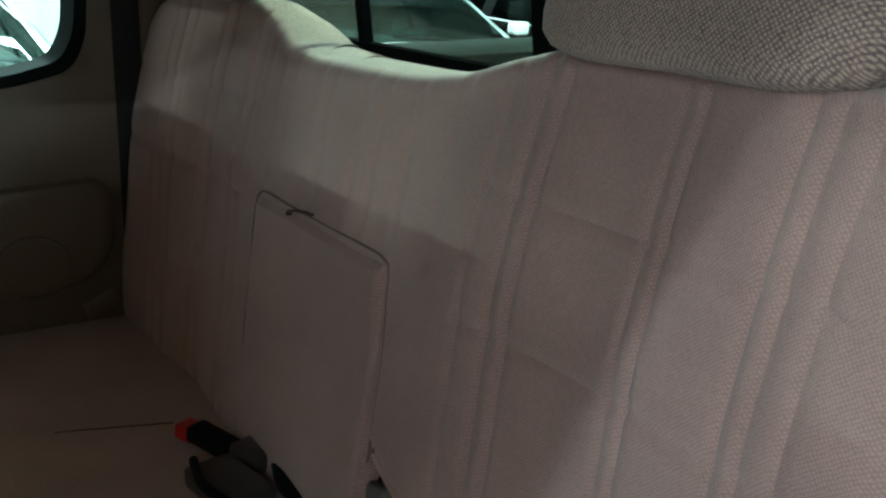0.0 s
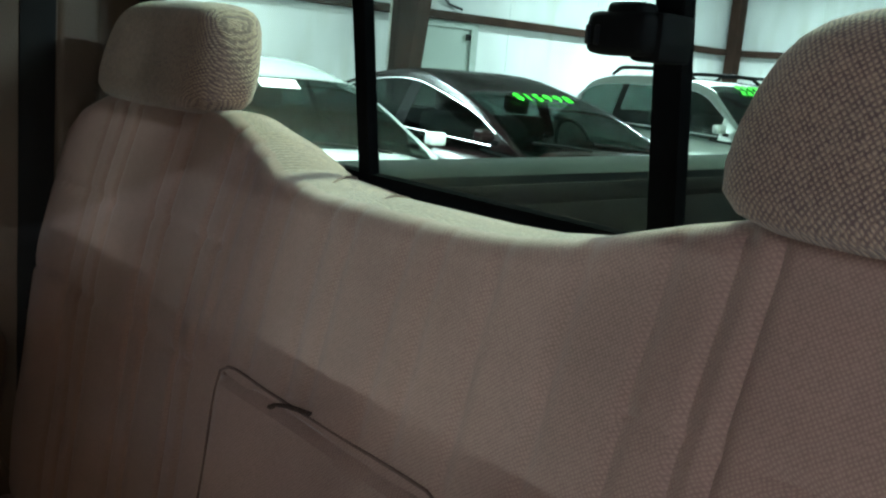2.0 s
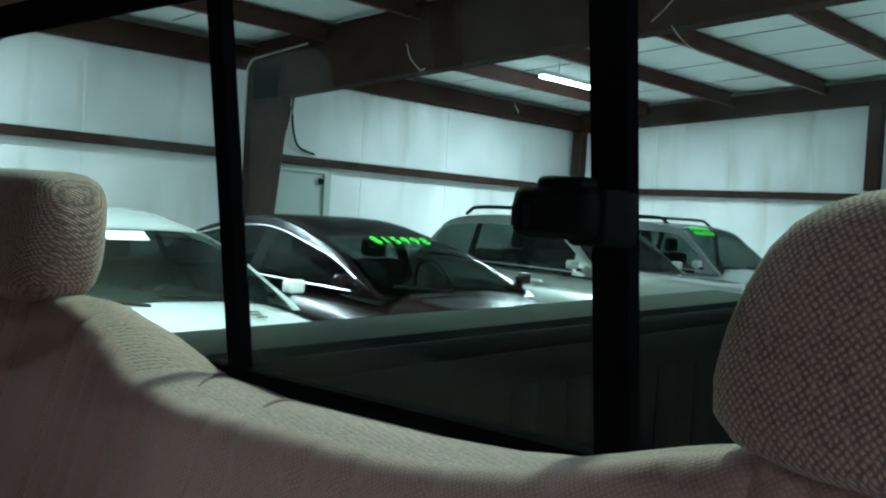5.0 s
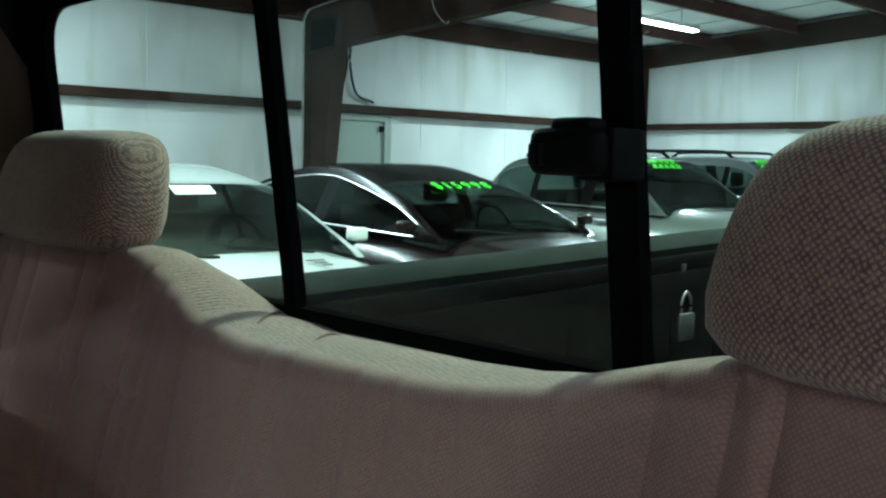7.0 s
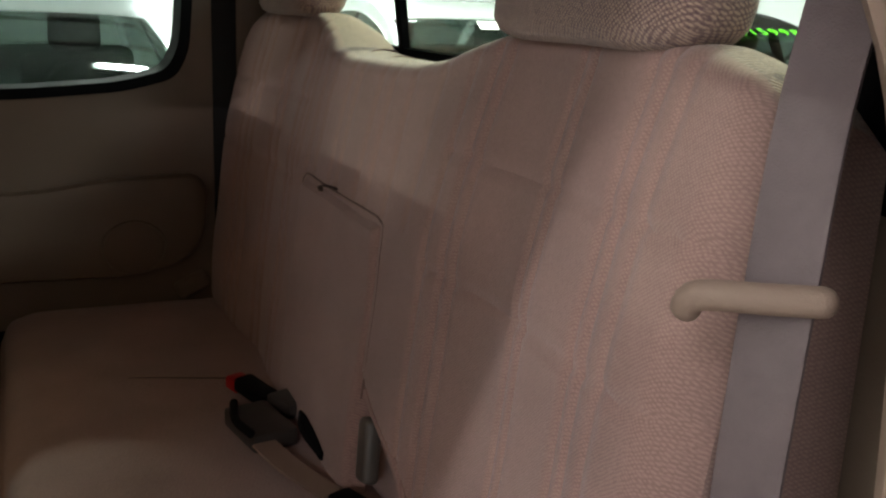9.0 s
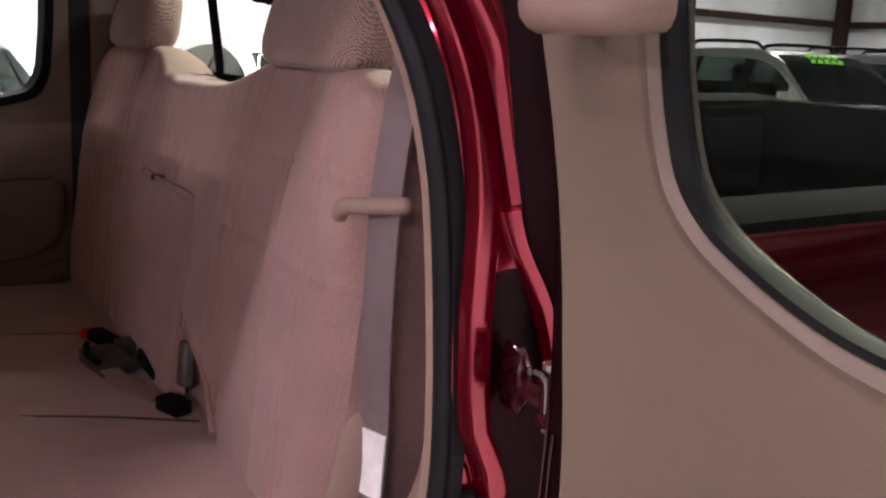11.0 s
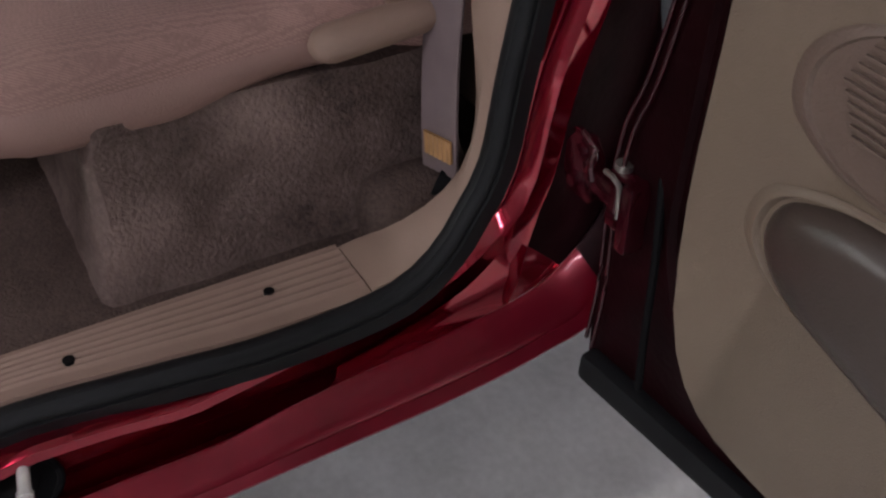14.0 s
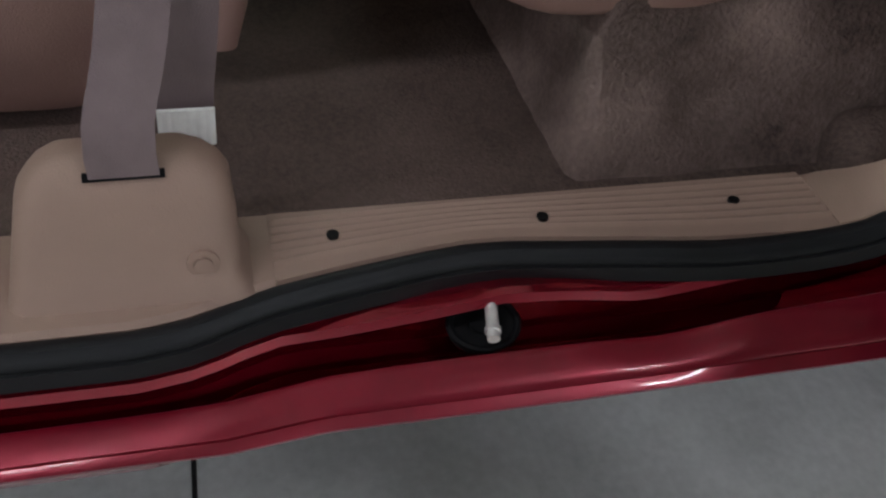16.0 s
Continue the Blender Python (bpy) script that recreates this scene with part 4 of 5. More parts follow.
part("back_panel", holed(ray_outline(rim, -0.86, 0.90, -0.09, 0.40), rim, -0.014, WU, WV, (0, 0.105, 1.37)), FRAME, truck)
part("glass_pane", plate(hole, 0.004, WU, WV, (0, 0.100, 1.37)), GLASS, rear_window)
for xx, w in ((-0.189, 0.0095), (0.1800, 0.0120)):
    part("slider_post", plate(rounded([(xx - w, -0.01), (xx + w, -0.01), (xx + w, 0.30), (xx - w, 0.30)], 0.003, 2), -0.012, WU, WV, (0, 0.0905, 1.37)), FRAME, rear_window)
SMUDGE = material("dried_smear", (0.42, 0.44, 0.42), 0.8, vary=0.3, scale=60)
SMEARS = [[(0.205, 1.612), (0.212, 1.617), (0.219, 1.623)], [(0.217, 1.609), (0.222, 1.602), (0.231, 1.595), (0.244, 1.590)], [(0.1105, 1.573), (0.114, 1.567)], [(0.0215, 1.615), (0.024, 1.606), (0.033, 1.597), (0.037, 1.598)], [(0.199, 1.577), (0.202, 1.578)]]
for line in SMEARS:
    part("smudge", tube([(x, 0.0945 - 0.13 * (z - 1.37), z) for x, z in line], 0.0006, 6, 0.002, 0.3, ends=True), SMUDGE, rear_window)
latch = part("latch", merged(box(0.136, 0.190, 0.036, 0.066, 1.493, 1.522, 0.009, 3), box(0.150, 0.182, 0.040, 0.060, 1.515, 1.528, 0.006, 3), box(0.168, 0.194, 0.048, 0.082, 1.490, 1.522, 0.004)), BLACK, rear_window, "black plastic sliding window latch")
for k in range(2):
    part("grip_rib", box(0.1405 + 0.008 * k, 0.1435 + 0.008 * k, 0.0335, 0.037, 1.499, 1.512, 0.001), RUBBER, latch)

# far side: wall with the rear side window
FH = rounded([(-0.62, 1.248), (-0.42, 1.252), (-0.25, 1.265), (-0.162, 1.288), (-0.138, 1.335), (-0.128, 1.45), (-0.124, 1.62), (-0.62, 1.62)], 0.035, 6)
part("side_trim", holed(ray_outline(FH, -0.75, 0.08, 0.8, 1.72), FH, 0.05, (0, 1, 0), (0, 0, 1), (-0.80, 0, 0)), TRIM_DARK, truck, "taupe plastic side trim round the side window")
part("side_window_seal", holed([(-0.35 + (p + 0.35) * 1.075, 1.44 + (q - 1.44) * 1.09) for p, q in FH], [(-0.35 + (p + 0.35) * 0.985, 1.44 + (q - 1.44) * 0.985) for p, q in FH], 0.098, (0, 1, 0), (0, 0, 1), (-0.842, 0, 0)), BLACK, truck, "broad black window seal")
part("side_glass", plate(FH, 0.004, (0, 1, 0), (0, 0, 1), (-0.835, 0, 0)), GLASS, truck)
part("side_wall", box(-0.835, -0.802, -1.7, 0.09, 0.5, 1.22, 0.01), TRIM_DARK, truck)
part("side_lower_wall", box(-0.80, -0.788, -0.75, 0.085, 0.55, 1.16, 0.004), TRIM_DARK, truck)
ARMREST = rounded([(-0.70, 0.90), (-0.70, 1.055), (-0.40, 1.068), (-0.28, 1.086), (-0.115, 1.092), (-0.092, 1.06), (-0.10, 0.96), (-0.14, 0.915), (-0.25, 0.893)], 0.03, 5)


def bulge(outline, x0, depth, steps=((1.0, 0.0), (1.0, 0.4), (0.985, 0.75), (0.95, 0.95), (0.88, 1.0), (0.5, 1.0))):
    """A soft swelling on the far side wall."""
    cy, cz = sum(p[0] for p in outline) / len(outline), sum(p[1] for p in outline) / len(outline)
    return rings([[(x0 + depth * h, cy + (a - cy) * k, cz + (b - cz) * k) for a, b in outline] for k, h in steps])


part("side_armrest", bulge(ARMREST, -0.76, 0.035), TRIM_DARK, truck)
oval = [(-0.238 + 0.062 * math.cos(2 * math.pi * k / 40), 0.953 + 0.055 * math.sin(2 * math.pi * k / 40)) for k in range(40)]
part("side_speaker", bulge(oval, -0.727, 0.006, ((1.0, 0.0), (0.97, 1.0), (0.93, 1.0), (0.90, 0.2), (0.4, 0.2))), TRIM_DARK, truck, "oval speaker grille in the side trim")
part("side_lower", box(-0.80, -0.755, -0.75, 0.05, 0.60, 0.885, 0.008), BLACK, truck)
part("side_corner", turned(box(-0.012, 0.012, -0.035, 0.035, -0.02, 0.02, 0.012, 4), Matrix.Translation((-0.75, -0.125, 0.865)) @ pose(0, 0, 0, 25, 0, 0)), TRIM_DARK, truck)
part("side_gap", box(-0.80, -0.7465, -0.079, -0.032, 0.89, 1.66, 0.003), DARK, truck)
part("rear_side_trim", box(-0.80, -0.746, -0.032, 0.03, 0.86, 1.66, 0.012, 3), TRIM_DARK, truck)

# truck bed
bed = part("bed_floor", box(-0.8, 0.8, 0.24, 2.35, 0.78, 0.82, 0.01), LINER, truck)


def bed_side(s):
    a = [(s * 0.78, 0.80), (s * 0.78, 1.20), (s * 0.80, 1.235), (s * 0.80, 1.272), (s * 0.90, 1.285), (s * 0.93, 1.278), (s * 0.955, 1.24), (s * 0.965, 1.1), (s * 0.975, 0.9), (s * 0.95, 0.6), (s * 0.9, 0.5), (s * 0.86, 0.5), (s * 0.86, 0.8)]
    return rings([[(x, y, z + 0.022 * (y - 0.2) + (-0.013 if s < 0 else -0.026)) for x, z in a] for y in (0.22, 0.9, 1.6, 2.38)])


for s in (1, -1):
    part("bed_side", bed_side(s), RED, truck)
    part("bed_liner", rings([[(s * x, y, z + 0.022 * (y - 0.2) + (-0.013 if s < 0 else -0.026)) for x, z in ((0.778, 0.80), (0.778, 1.222), (0.762, 1.222), (0.752, 1.18), (0.758, 0.80))] for y in (0.24, 1.2, 2.31)]), LINER, truck, "black ribbed bed liner")
    part("bed_inner_lip", rings([[(s * x, y, z + 0.022 * (y - 0.2) + (-0.013 if s < 0 else -0.026)) for x, z in ((0.768, 1.19), (0.764, 1.20), (0.764, 1.252), (0.768, 1.262), (0.778, 1.262), (0.778, 1.19))] for y in (0.22, 1.0, 2.38)]), LINER, truck)
    part("bed_rail_cap", rings([[(s * x, y, z + 0.022 * (y - 0.2) + (-0.013 if s < 0 else -0.026)) for x, z in ((0.775, 1.255), (0.775, 1.280), (0.79, 1.292), (0.90, 1.298), (0.925, 1.290), (0.93, 1.27), (0.90, 1.288), (0.80, 1.280))] for y in (0.22, 1.0, 2.38)]), material("rail_cap_grey", (0.014, 0.017, 0.016), 0.85, vary=0.2, scale=12, spec=0.04) if s > 0 else bpy.data.materials["rail_cap_grey"], truck, "dark grey bed rail cap")
    for k in range(9):
        y = 0.4 + k * 0.2
        part("bed_rib", box(s * 0.755, s * 0.752, y, y + 0.09, 0.82, 1.16, 0.001), LINER, truck)
part("bed_front", box(-0.8, 0.8, 0.2, 0.24, 0.6, 1.22, 0.01), LINER, truck)
part("tailgate", box(-0.78, 0.78, 2.30, 2.37, 0.75, 1.32, 0.015), LINER, truck)

# wheels and nose, so that the truck stands on the floor
for x in (-0.72, 0.72):
    for y in (-2.35, 1.05):
        wheel = part("wheel", tube([(x - 0.11, y, 0.37), (x + 0.11, y, 0.37)], 0.37, 32, 0.11), TYRE, truck, "black rubber tyre on a steel rim")
        part("rim", tube([(x - 0.115, y, 0.37), (x + 0.115, y, 0.37)], 0.20, 20, 0.11), METAL, wheel)
part("hood", box(-0.80, 0.80, -3.25, -1.92, 0.62, 1.08, 0.08, 4), RED, truck)
part("chassis", box(-0.55, 0.55, -3.0, 2.2, 0.36, 0.50, 0.02), DARK, truck)

# hinges: a bolted leaf on the pillar, a knuckle with its pin and a leaf on the door


def hinge(px, py, z, reach):
    q = px + reach
    h = part("hinge", merged(plate([(-0.024, -0.014), (-0.014, -0.034), (0.012, -0.036), (0.022, -0.018), (0.022, 0.018), (0.010, 0.036), (-0.012, 0.034), (-0.024, 0.016)], 0.007, (1, 0.12, 0), (0, 0, 1), (px, py, z), 0.002),
                             tube([(px - 0.018, py - 0.004, z + 0.030), (px, py - 0.008, z + 0.037), (px + 0.018, py - 0.004, z + 0.026)], 0.0035, 8, 0.01, ends=True),
                             tube([(px + 0.016, py - 0.006, z - 0.030), (px + 0.022, py - 0.012, z), (px + 0.016, py - 0.006, z + 0.028)], 0.004, 8, 0.01, ends=True)), SHADED_GLOSS_RED, truck, "red painted door hinge, coloured dark for the hollow's shade")
    part("knuckle", merged(box(px + 0.010, q + 0.004, py - 0.012, py + 0.002, z - 0.014, z + 0.010, 0.004), turned(tube([(0, 0, -0.015), (0, 0, 0.012)], 0.0095, 14, 0.03), Matrix.Translation((q, py - 0.004, z)))), SHADED_GLOSS_RED, h)
    part("door_leaf", merged(box(q - 0.008, q + 0.034, py - 0.014, py + 0.004, z - 0.031, z - 0.016, 0.004), box(q - 0.008, q + 0.034, py - 0.014, py + 0.004, z + 0.013, z + 0.028, 0.004), box(q + 0.022, q + 0.038, py - 0.026, py + 0.004, z - 0.036, z + 0.032, 0.005)), SHADED_GLOSS_RED, h)
    part("pin", merged(tube([(q, py - 0.004, z - 0.036), (q, py - 0.004, z + 0.030)], 0.0050, 12, 0.02), tube([(q, py - 0.004, z + 0.028), (q, py - 0.004, z + 0.034)], 0.0085, 12, 0.02)), METAL, h, "worn steel hinge pin")
    part("clip", tube([(q - 0.010, py - 0.016, z + 0.024), (q + 0.012, py - 0.018, z + 0.022), (q + 0.016, py - 0.018, z - 0.010)], 0.0026, 8, 0.01), METAL, h, "bright steel retaining clip")
    for x, dz in ((px - 0.006, -0.017), (px - 0.002, 0.016), (q + 0.014, -0.022), (q + 0.016, 0.020)):
        part("bolt", merged(tube([(x, py, z + dz), (x, py - 0.008, z + dz)], 0.0100, 16, 0.01), tube([(x, py - 0.006, z + dz), (x, py - 0.014, z + dz)], 0.0066, 6, 0.01)), SHADED_GLOSS_RED, h)


hinge(0.890, 0.058, 1.112, 0.060)
hinge(0.903, 0.020, 0.718, 0.054)

# ---------------------------------------------------------------- rear door, swung open
rear_door = thing("rear_door", "open red rear door with beige inner panel", "door", at=(0, 0, 0))
DU, DV, DO = (1.0, 0.12, 0.0), (0, 0, 1), (1.09, -0.03, 0)
EDGE = [(0.985, 1.62), (1.006, 1.495), (1.036, 1.386), (1.055, 1.298), (1.067, 1.207), (1.077, 1.10), (1.078, 0.94), (1.075, 0.83), (1.077, 0.756), (1.083, 0.695), (1.097, 0.65), (1.120, 0.618), (1.155, 0.598), (1.25, 0.580), (1.46, 0.572), (1.50, 0.60), (1.50, 1.66), (1.0, 1.68)]
GL = [(1.135, 1.60), (1.153, 1.45), (1.164, 1.401), (1.178, 1.36), (1.206, 1.331), (1.253, 1.306), (1.302, 1.286), (1.42, 1.265), (1.45, 1.30), (1.45, 1.61)]


def by_angle(pts, c, n=240):
    """A closed outline met by n rays from a centre."""
    c = Vector(c)
    out = []
    m = len(pts)
    for k in range(n):
        a = 2 * math.pi * k / n
        d = Vector((math.cos(a), math.sin(a)))
        best = None
        for i in range(m):
            p, q = Vector(pts[i]) - c, Vector(pts[(i + 1) % m]) - c
            e = q - p
            den = d.x * e.y - d.y * e.x
            if abs(den) < 1e-12:
                continue
            t = (p.x * e.y - p.y * e.x) / den
            s = (p.x * d.y - p.y * d.x) / den
            if t > 0 and -1e-6 <= s <= 1 + 1e-6 and (best is None or t < best):
                best = t
        out.append(tuple(c + d * best))
    return out


local = lambda pts: [(a - 1.09, b) for a, b in pts]
CEN = (1.30 - 1.09, 1.43)
g_in = by_angle(rounded(local(GL), 0.03, 3), CEN)
g_out = [(CEN[0] + (a - CEN[0]) * 1.05 - 0.003, CEN[1] + (b - CEN[1]) * 1.05 - 0.002) for a, b in g_in]
grow = lambda pts, k: [(CEN[0] + (a - CEN[0]) * k, CEN[1] + (b - CEN[1]) * k) for a, b in pts]
e_out = by_angle([(v.x, v.y) for v in smooth_path([(x, z, 0) for x, z in local(EDGE)[:15]], 0.012)] + local(EDGE)[15:], CEN)
e_in = [(CEN[0] + (a - CEN[0]) * 0.985, CEN[1] + (b - CEN[1]) * 0.988) for a, b in e_out]
ring = lambda pts, d: [Vector(DO) + Vector(DU) * a + Vector(DV) * b + Vector((0.12, -1, 0)).normalized() * d for a, b in pts]
part("inner_panel", rings([ring(e_out, -0.03), ring(e_out, -0.008), ring(e_in, 0.0), ring(grow(g_in, 1.24), 0.001), ring(grow(g_in, 1.185), 0.0025), ring(grow(g_in, 1.165), 0.0050), ring(grow(g_in, 1.155), 0.0055), ring(grow(g_in, 1.145), 0.0046), ring(grow(g_in, 1.10), 0.0025), ring(g_out, 0.0), ring(grow(g_in, 1.045), -0.012), ring(grow(g_in, 1.045), -0.03)], cap=False), DOOR_TRIM, rear_door, "beige moulded plastic inner panel")
part("window_seal", rings([ring(g_out, -0.002), ring(g_out, 0.004), ring(grow(g_in, 1.02), 0.005), ring(g_in, -0.004), ring(g_in, -0.014), ring(grow(g_in, 1.02), -0.020)], cap=False), RUBBER, rear_door)
part("glass_pane", plate(grow(g_in, 1.012), 0.004, DU, DV, (1.09, -0.014, 0)), DOOR_GLASS, rear_door)
SHELL = [(0.975, 1.50), (0.985, 1.30), (0.995, 1.1), (0.988, 0.95), (0.970, 0.84), (0.954, 0.79), (0.946, 0.71), (0.948, 0.61), (0.942, 0.53), (0.950, 0.50), (0.97, 0.49), (1.52, 0.48), (1.54, 0.6), (1.54, 1.70), (0.99, 1.72), (0.96, 1.65)]
s_out = by_angle(local(SHELL), CEN)
s_mid = [((a + 2 * e) / 3, (b + 2 * f) / 3) for (a, b), (e, f) in zip(e_out, s_out)]
part("door_flange", rings([ring(e_in, -0.012), ring(e_out, -0.028), ring([(p + (q - p) * 0.3, r + (s - r) * 0.3) for (p, r), (q, s) in zip(e_out, s_out)], -0.050), ring([(p + (q - p) * 0.34, r + (s - r) * 0.34) for (p, r), (q, s) in zip(e_out, s_out)], -0.046), ring(s_mid, -0.060), ring(s_out, -0.070)], cap=False), SHADED_RED, rear_door, "red painted door edge, coloured dark for deep shade")
part("door_shell", rings([ring(s_out, -0.069), ring(grow(s_out, 1.004), -0.075), ring(s_out, -0.11), ring(grow(g_in, 1.6), -0.10), ring(grow(g_in, 1.4), -0.05), ring(grow(g_in, 1.06), -0.024)], cap=False), RED, rear_door)
for off, depth in ((0.004, -0.064), (0.018, -0.058)):
    part("door_hem", tube([tuple(v) for v in ring([(x - 1.09 + off, z) for x, z in SHELL[2:9]], depth)], 0.0022, 8, 0.02), SHADED_GLOSS_RED, rear_door, "glossy red hem of the door skin, coloured dark for shade")
part("bottom_seal", turned(box(0.0, 0.56, -0.012, 0.010, -0.022, 0.012, 0.006), Matrix.Translation((0.948, 0.012, 0.512)) @ pose(0, 0, 0, 0, 2.5, 6.8)), RUBBER, rear_door)
part("pull_handle", tube([(1.075, -0.05, 1.478), (1.085, -0.085, 1.474), (1.12, -0.095, 1.474), (1.155, -0.085, 1.474), (1.165, -0.05, 1.478)], 0.02, 14, 0.006, 1.0), TRIM, rear_door)
def pillow(outline2, depth, base=0.002, steps=((1.0, 0.0), (0.985, 0.35), (0.95, 0.65), (0.88, 0.86), (0.7, 0.97), (0.35, 1.0))):
    """A soft swelling over an outline on the door."""
    cx, cy = sum(p[0] for p in outline2) / len(outline2), sum(p[1] for p in outline2) / len(outline2)
    return rings([ring(outline2, base - 0.012)] + [ring([(cx + (a - cx) * k, cy + (b - cy) * k) for a, b in outline2], base + depth * h) for k, h in steps])


def armrest():
    """A wedge that starts at the hinge side and swells to a ridge along its lower edge."""
    loops = []
    top = [(-0.004, 1.066), (0.01, 1.082), (0.04, 1.094), (0.10, 1.105), (0.2, 1.107), (0.42, 1.115)]
    edge = [(-0.004, 1.062), (0.012, 1.057), (0.066, 1.047), (0.12, 1.036), (0.2, 1.028), (0.42, 1.015)]
    for k in range(60):
        u = -0.004 + 0.41 * k / 59
        t, r = lerp_table(top, u), lerp_table(edge, u)
        d = 0.024 * (1 - math.exp(-max(0, u + 0.004) / 0.05))
        sec = [(t + 0.012, -0.006), (t + 0.004, 0.0015), (t, -0.002), (t - 0.004, 0.003), (t + (r - t) * 0.5, 0.004 + d * 0.5), (t + (r - t) * 0.85, 0.004 + d * 0.9), (r, 0.003 + d), (r - 0.006, 0.002 + d * 0.9), (r - 0.016, 0.001 + d * 0.45), (r - 0.032, 0.0015), (r - 0.04, -0.006)]
        loops.append([Vector(DO) + Vector(DU) * u + Vector((0, 0, z)) + Vector((0.12, -1, 0)).normalized() * e for z, e in sec])
    return rings(loops)


part("armrest", armrest(), DOOR_TRIM, rear_door)
cup = [(0.262 + 0.055 * math.cos(2 * math.pi * k / 40), 1.060 + 0.020 * math.sin(2 * math.pi * k / 40)) for k in range(40)]
part("pull_cup", pillow(cup, 0.008, 0.0185, ((1.0, 0.0), (0.97, 0.5), (0.92, 0.4), (0.85, -0.3), (0.4, -0.7))), TRIM_DARK, rear_door, "dark moulded pull cup")
spk = resampled(rounded([(0.05, 0.915), (0.052, 0.955), (0.085, 0.982), (0.36, 0.995), (0.37, 0.86), (0.20, 0.865), (0.09, 0.885)], 0.035, 6), 80)
grille = part("speaker_grille", pillow(spk, 0.004, 0.001, ((1.03, 0.0), (1.0, 0.6), (0.965, 0.7), (0.95, 0.0), (0.5, 0.1))), TRIM_MID, rear_door)
for k in range(11):
    z = 0.914 + k * 0.0062
    u = 0.078 + 0.006 * abs(k - 5) * 0.5
    part("louvre", turned(box(0.0, 0.345 - u, -0.0012, 0.0012, -0.0013, 0.0013, 0.0006), Matrix.Translation((1.09 + u, -0.033 + 0.12 * u, z)) @ pose(0, 0, 0, 0, 9.0 - 0.4 * k, 6.8)), TRIM_MID, grille)
pocket = resampled(rounded([(0.045, 0.815), (0.055, 0.852), (0.10, 0.868), (0.35, 0.86), (0.36, 0.72), (0.19, 0.735), (0.07, 0.785)], 0.035, 6), 80)
part("pocket_rim", pillow(pocket, 0.010, 0.001, ((1.07, 0.0), (1.04, 0.3), (1.01, 0.35), (0.995, 0.1), (0.985, -0.1), (0.4, -0.2))), DOOR_TRIM, rear_door)
part("pocket", pillow([(0.2 + (p - 0.2) * 0.965, 0.80 + (q - 0.80) * 0.965) for p, q in pocket], 0.022, 0.000, ((1.0, 0.0), (0.985, 0.18), (0.95, 0.42), (0.88, 0.68), (0.7, 0.92), (0.35, 1.0))), material("dark_glossy_plastic", (0.062, 0.044, 0.036), 0.30, vary=0.08, scale=9, bump=0.1, bump_scale=400), rear_door, "dark glossy pocket insert")
part("edge_cable", tube([(0.926, 0.086, 0.812), (0.955, 0.060, 0.800), (1.000, 0.020, 0.770), (1.026, 0.002, 0.70), (1.036, -0.004, 0.62), (1.040, -0.004, 0.56)], 0.004, 8, 0.02), BLACK, rear_door)
check = thing("check_strap", "black door check strap with a grey ribbed cable boot", "strap", at=(0, 0, 0))
part("strap", tube([(0.858, 0.018, 0.974), (0.870, 0.029, 0.969), (0.884, 0.045, 0.961), (0.899, 0.062, 0.950), (0.930, 0.062, 0.932), (0.985, 0.040, 0.905)], 0.0055, 8, 0.01), BLACK, check)
for k in range(5):
    part("detent", turned(box(-0.005, 0.005, -0.008, 0.008, -0.009, 0.009, 0.002), Matrix.Translation((0.866 + 0.008 * k, 0.025 + 0.0095 * k, 0.971 - 0.0052 * k)) @ pose(0, 0, 0, 0, 15, 50)), BLACK, check)
BOOT_LINE = [(0.874, 0.098, 0.942), (0.886, 0.094, 0.925), (0.900, 0.090, 0.900), (0.905, 0.088, 0.865), (0.912, 0.090, 0.835), (0.926, 0.088, 0.812)]
part("boot", tube(BOOT_LINE, 0.0085, 12, 0.01), BOOT, check, "grey ribbed rubber boot")
for k in range(7):
    p, q = (Vector(BOOT_LINE[0]).lerp(Vector(BOOT_LINE[1]), u) for u in (k / 6, k / 6 + 0.06))
    part("boot_rib", tube([tuple(p), tuple(q)], 0.0125, 12, 0.01), RUBBER, check)

# ---------------------------------------------------------------- rear bench seat
bench = thing("rear_bench_seat", "tan woven fabric rear bench seat with two headrests", "seat", at=(0, 0, 0))


BACK = [(0.74, -0.075), (0.85, -0.088), (0.95, -0.080), (1.10, -0.062), (1.20, -0.050), (1.30, -0.028), (1.38, -0.004), (1.45, 0.016)]
TOP = [(-0.81, 1.28), (-0.78, 1.33), (-0.72, 1.385), (-0.66, 1.405), (-0.60, 1.41), (-0.34, 1.41), (-0.28, 1.395), (-0.20, 1.366), (-0.12, 1.358), (0.05, 1.360), (0.12, 1.364), (0.18, 1.373), (0.25, 1.394), (0.31, 1.409), (0.36, 1.412), (0.60, 1.41), (0.66, 1.395), (0.70, 1.36), (0.74, 1.30)]
GROOVES = [(0.262, 3), (0.302, 4), (0.325, 3), (0.452, 3), (0.470, 3), (0.560, 3), (0.582, 4), (0.612, 3), (-0.262, 3), (-0.30, 4), (-0.40, 3), (-0.44, 3), (-0.54, 3), (-0.58, 3), (-0.62, 2)]
CHANNELS = [-0.235, -0.19, -0.15, -0.08, -0.045, 0.03, 0.07, 0.13, 0.20]


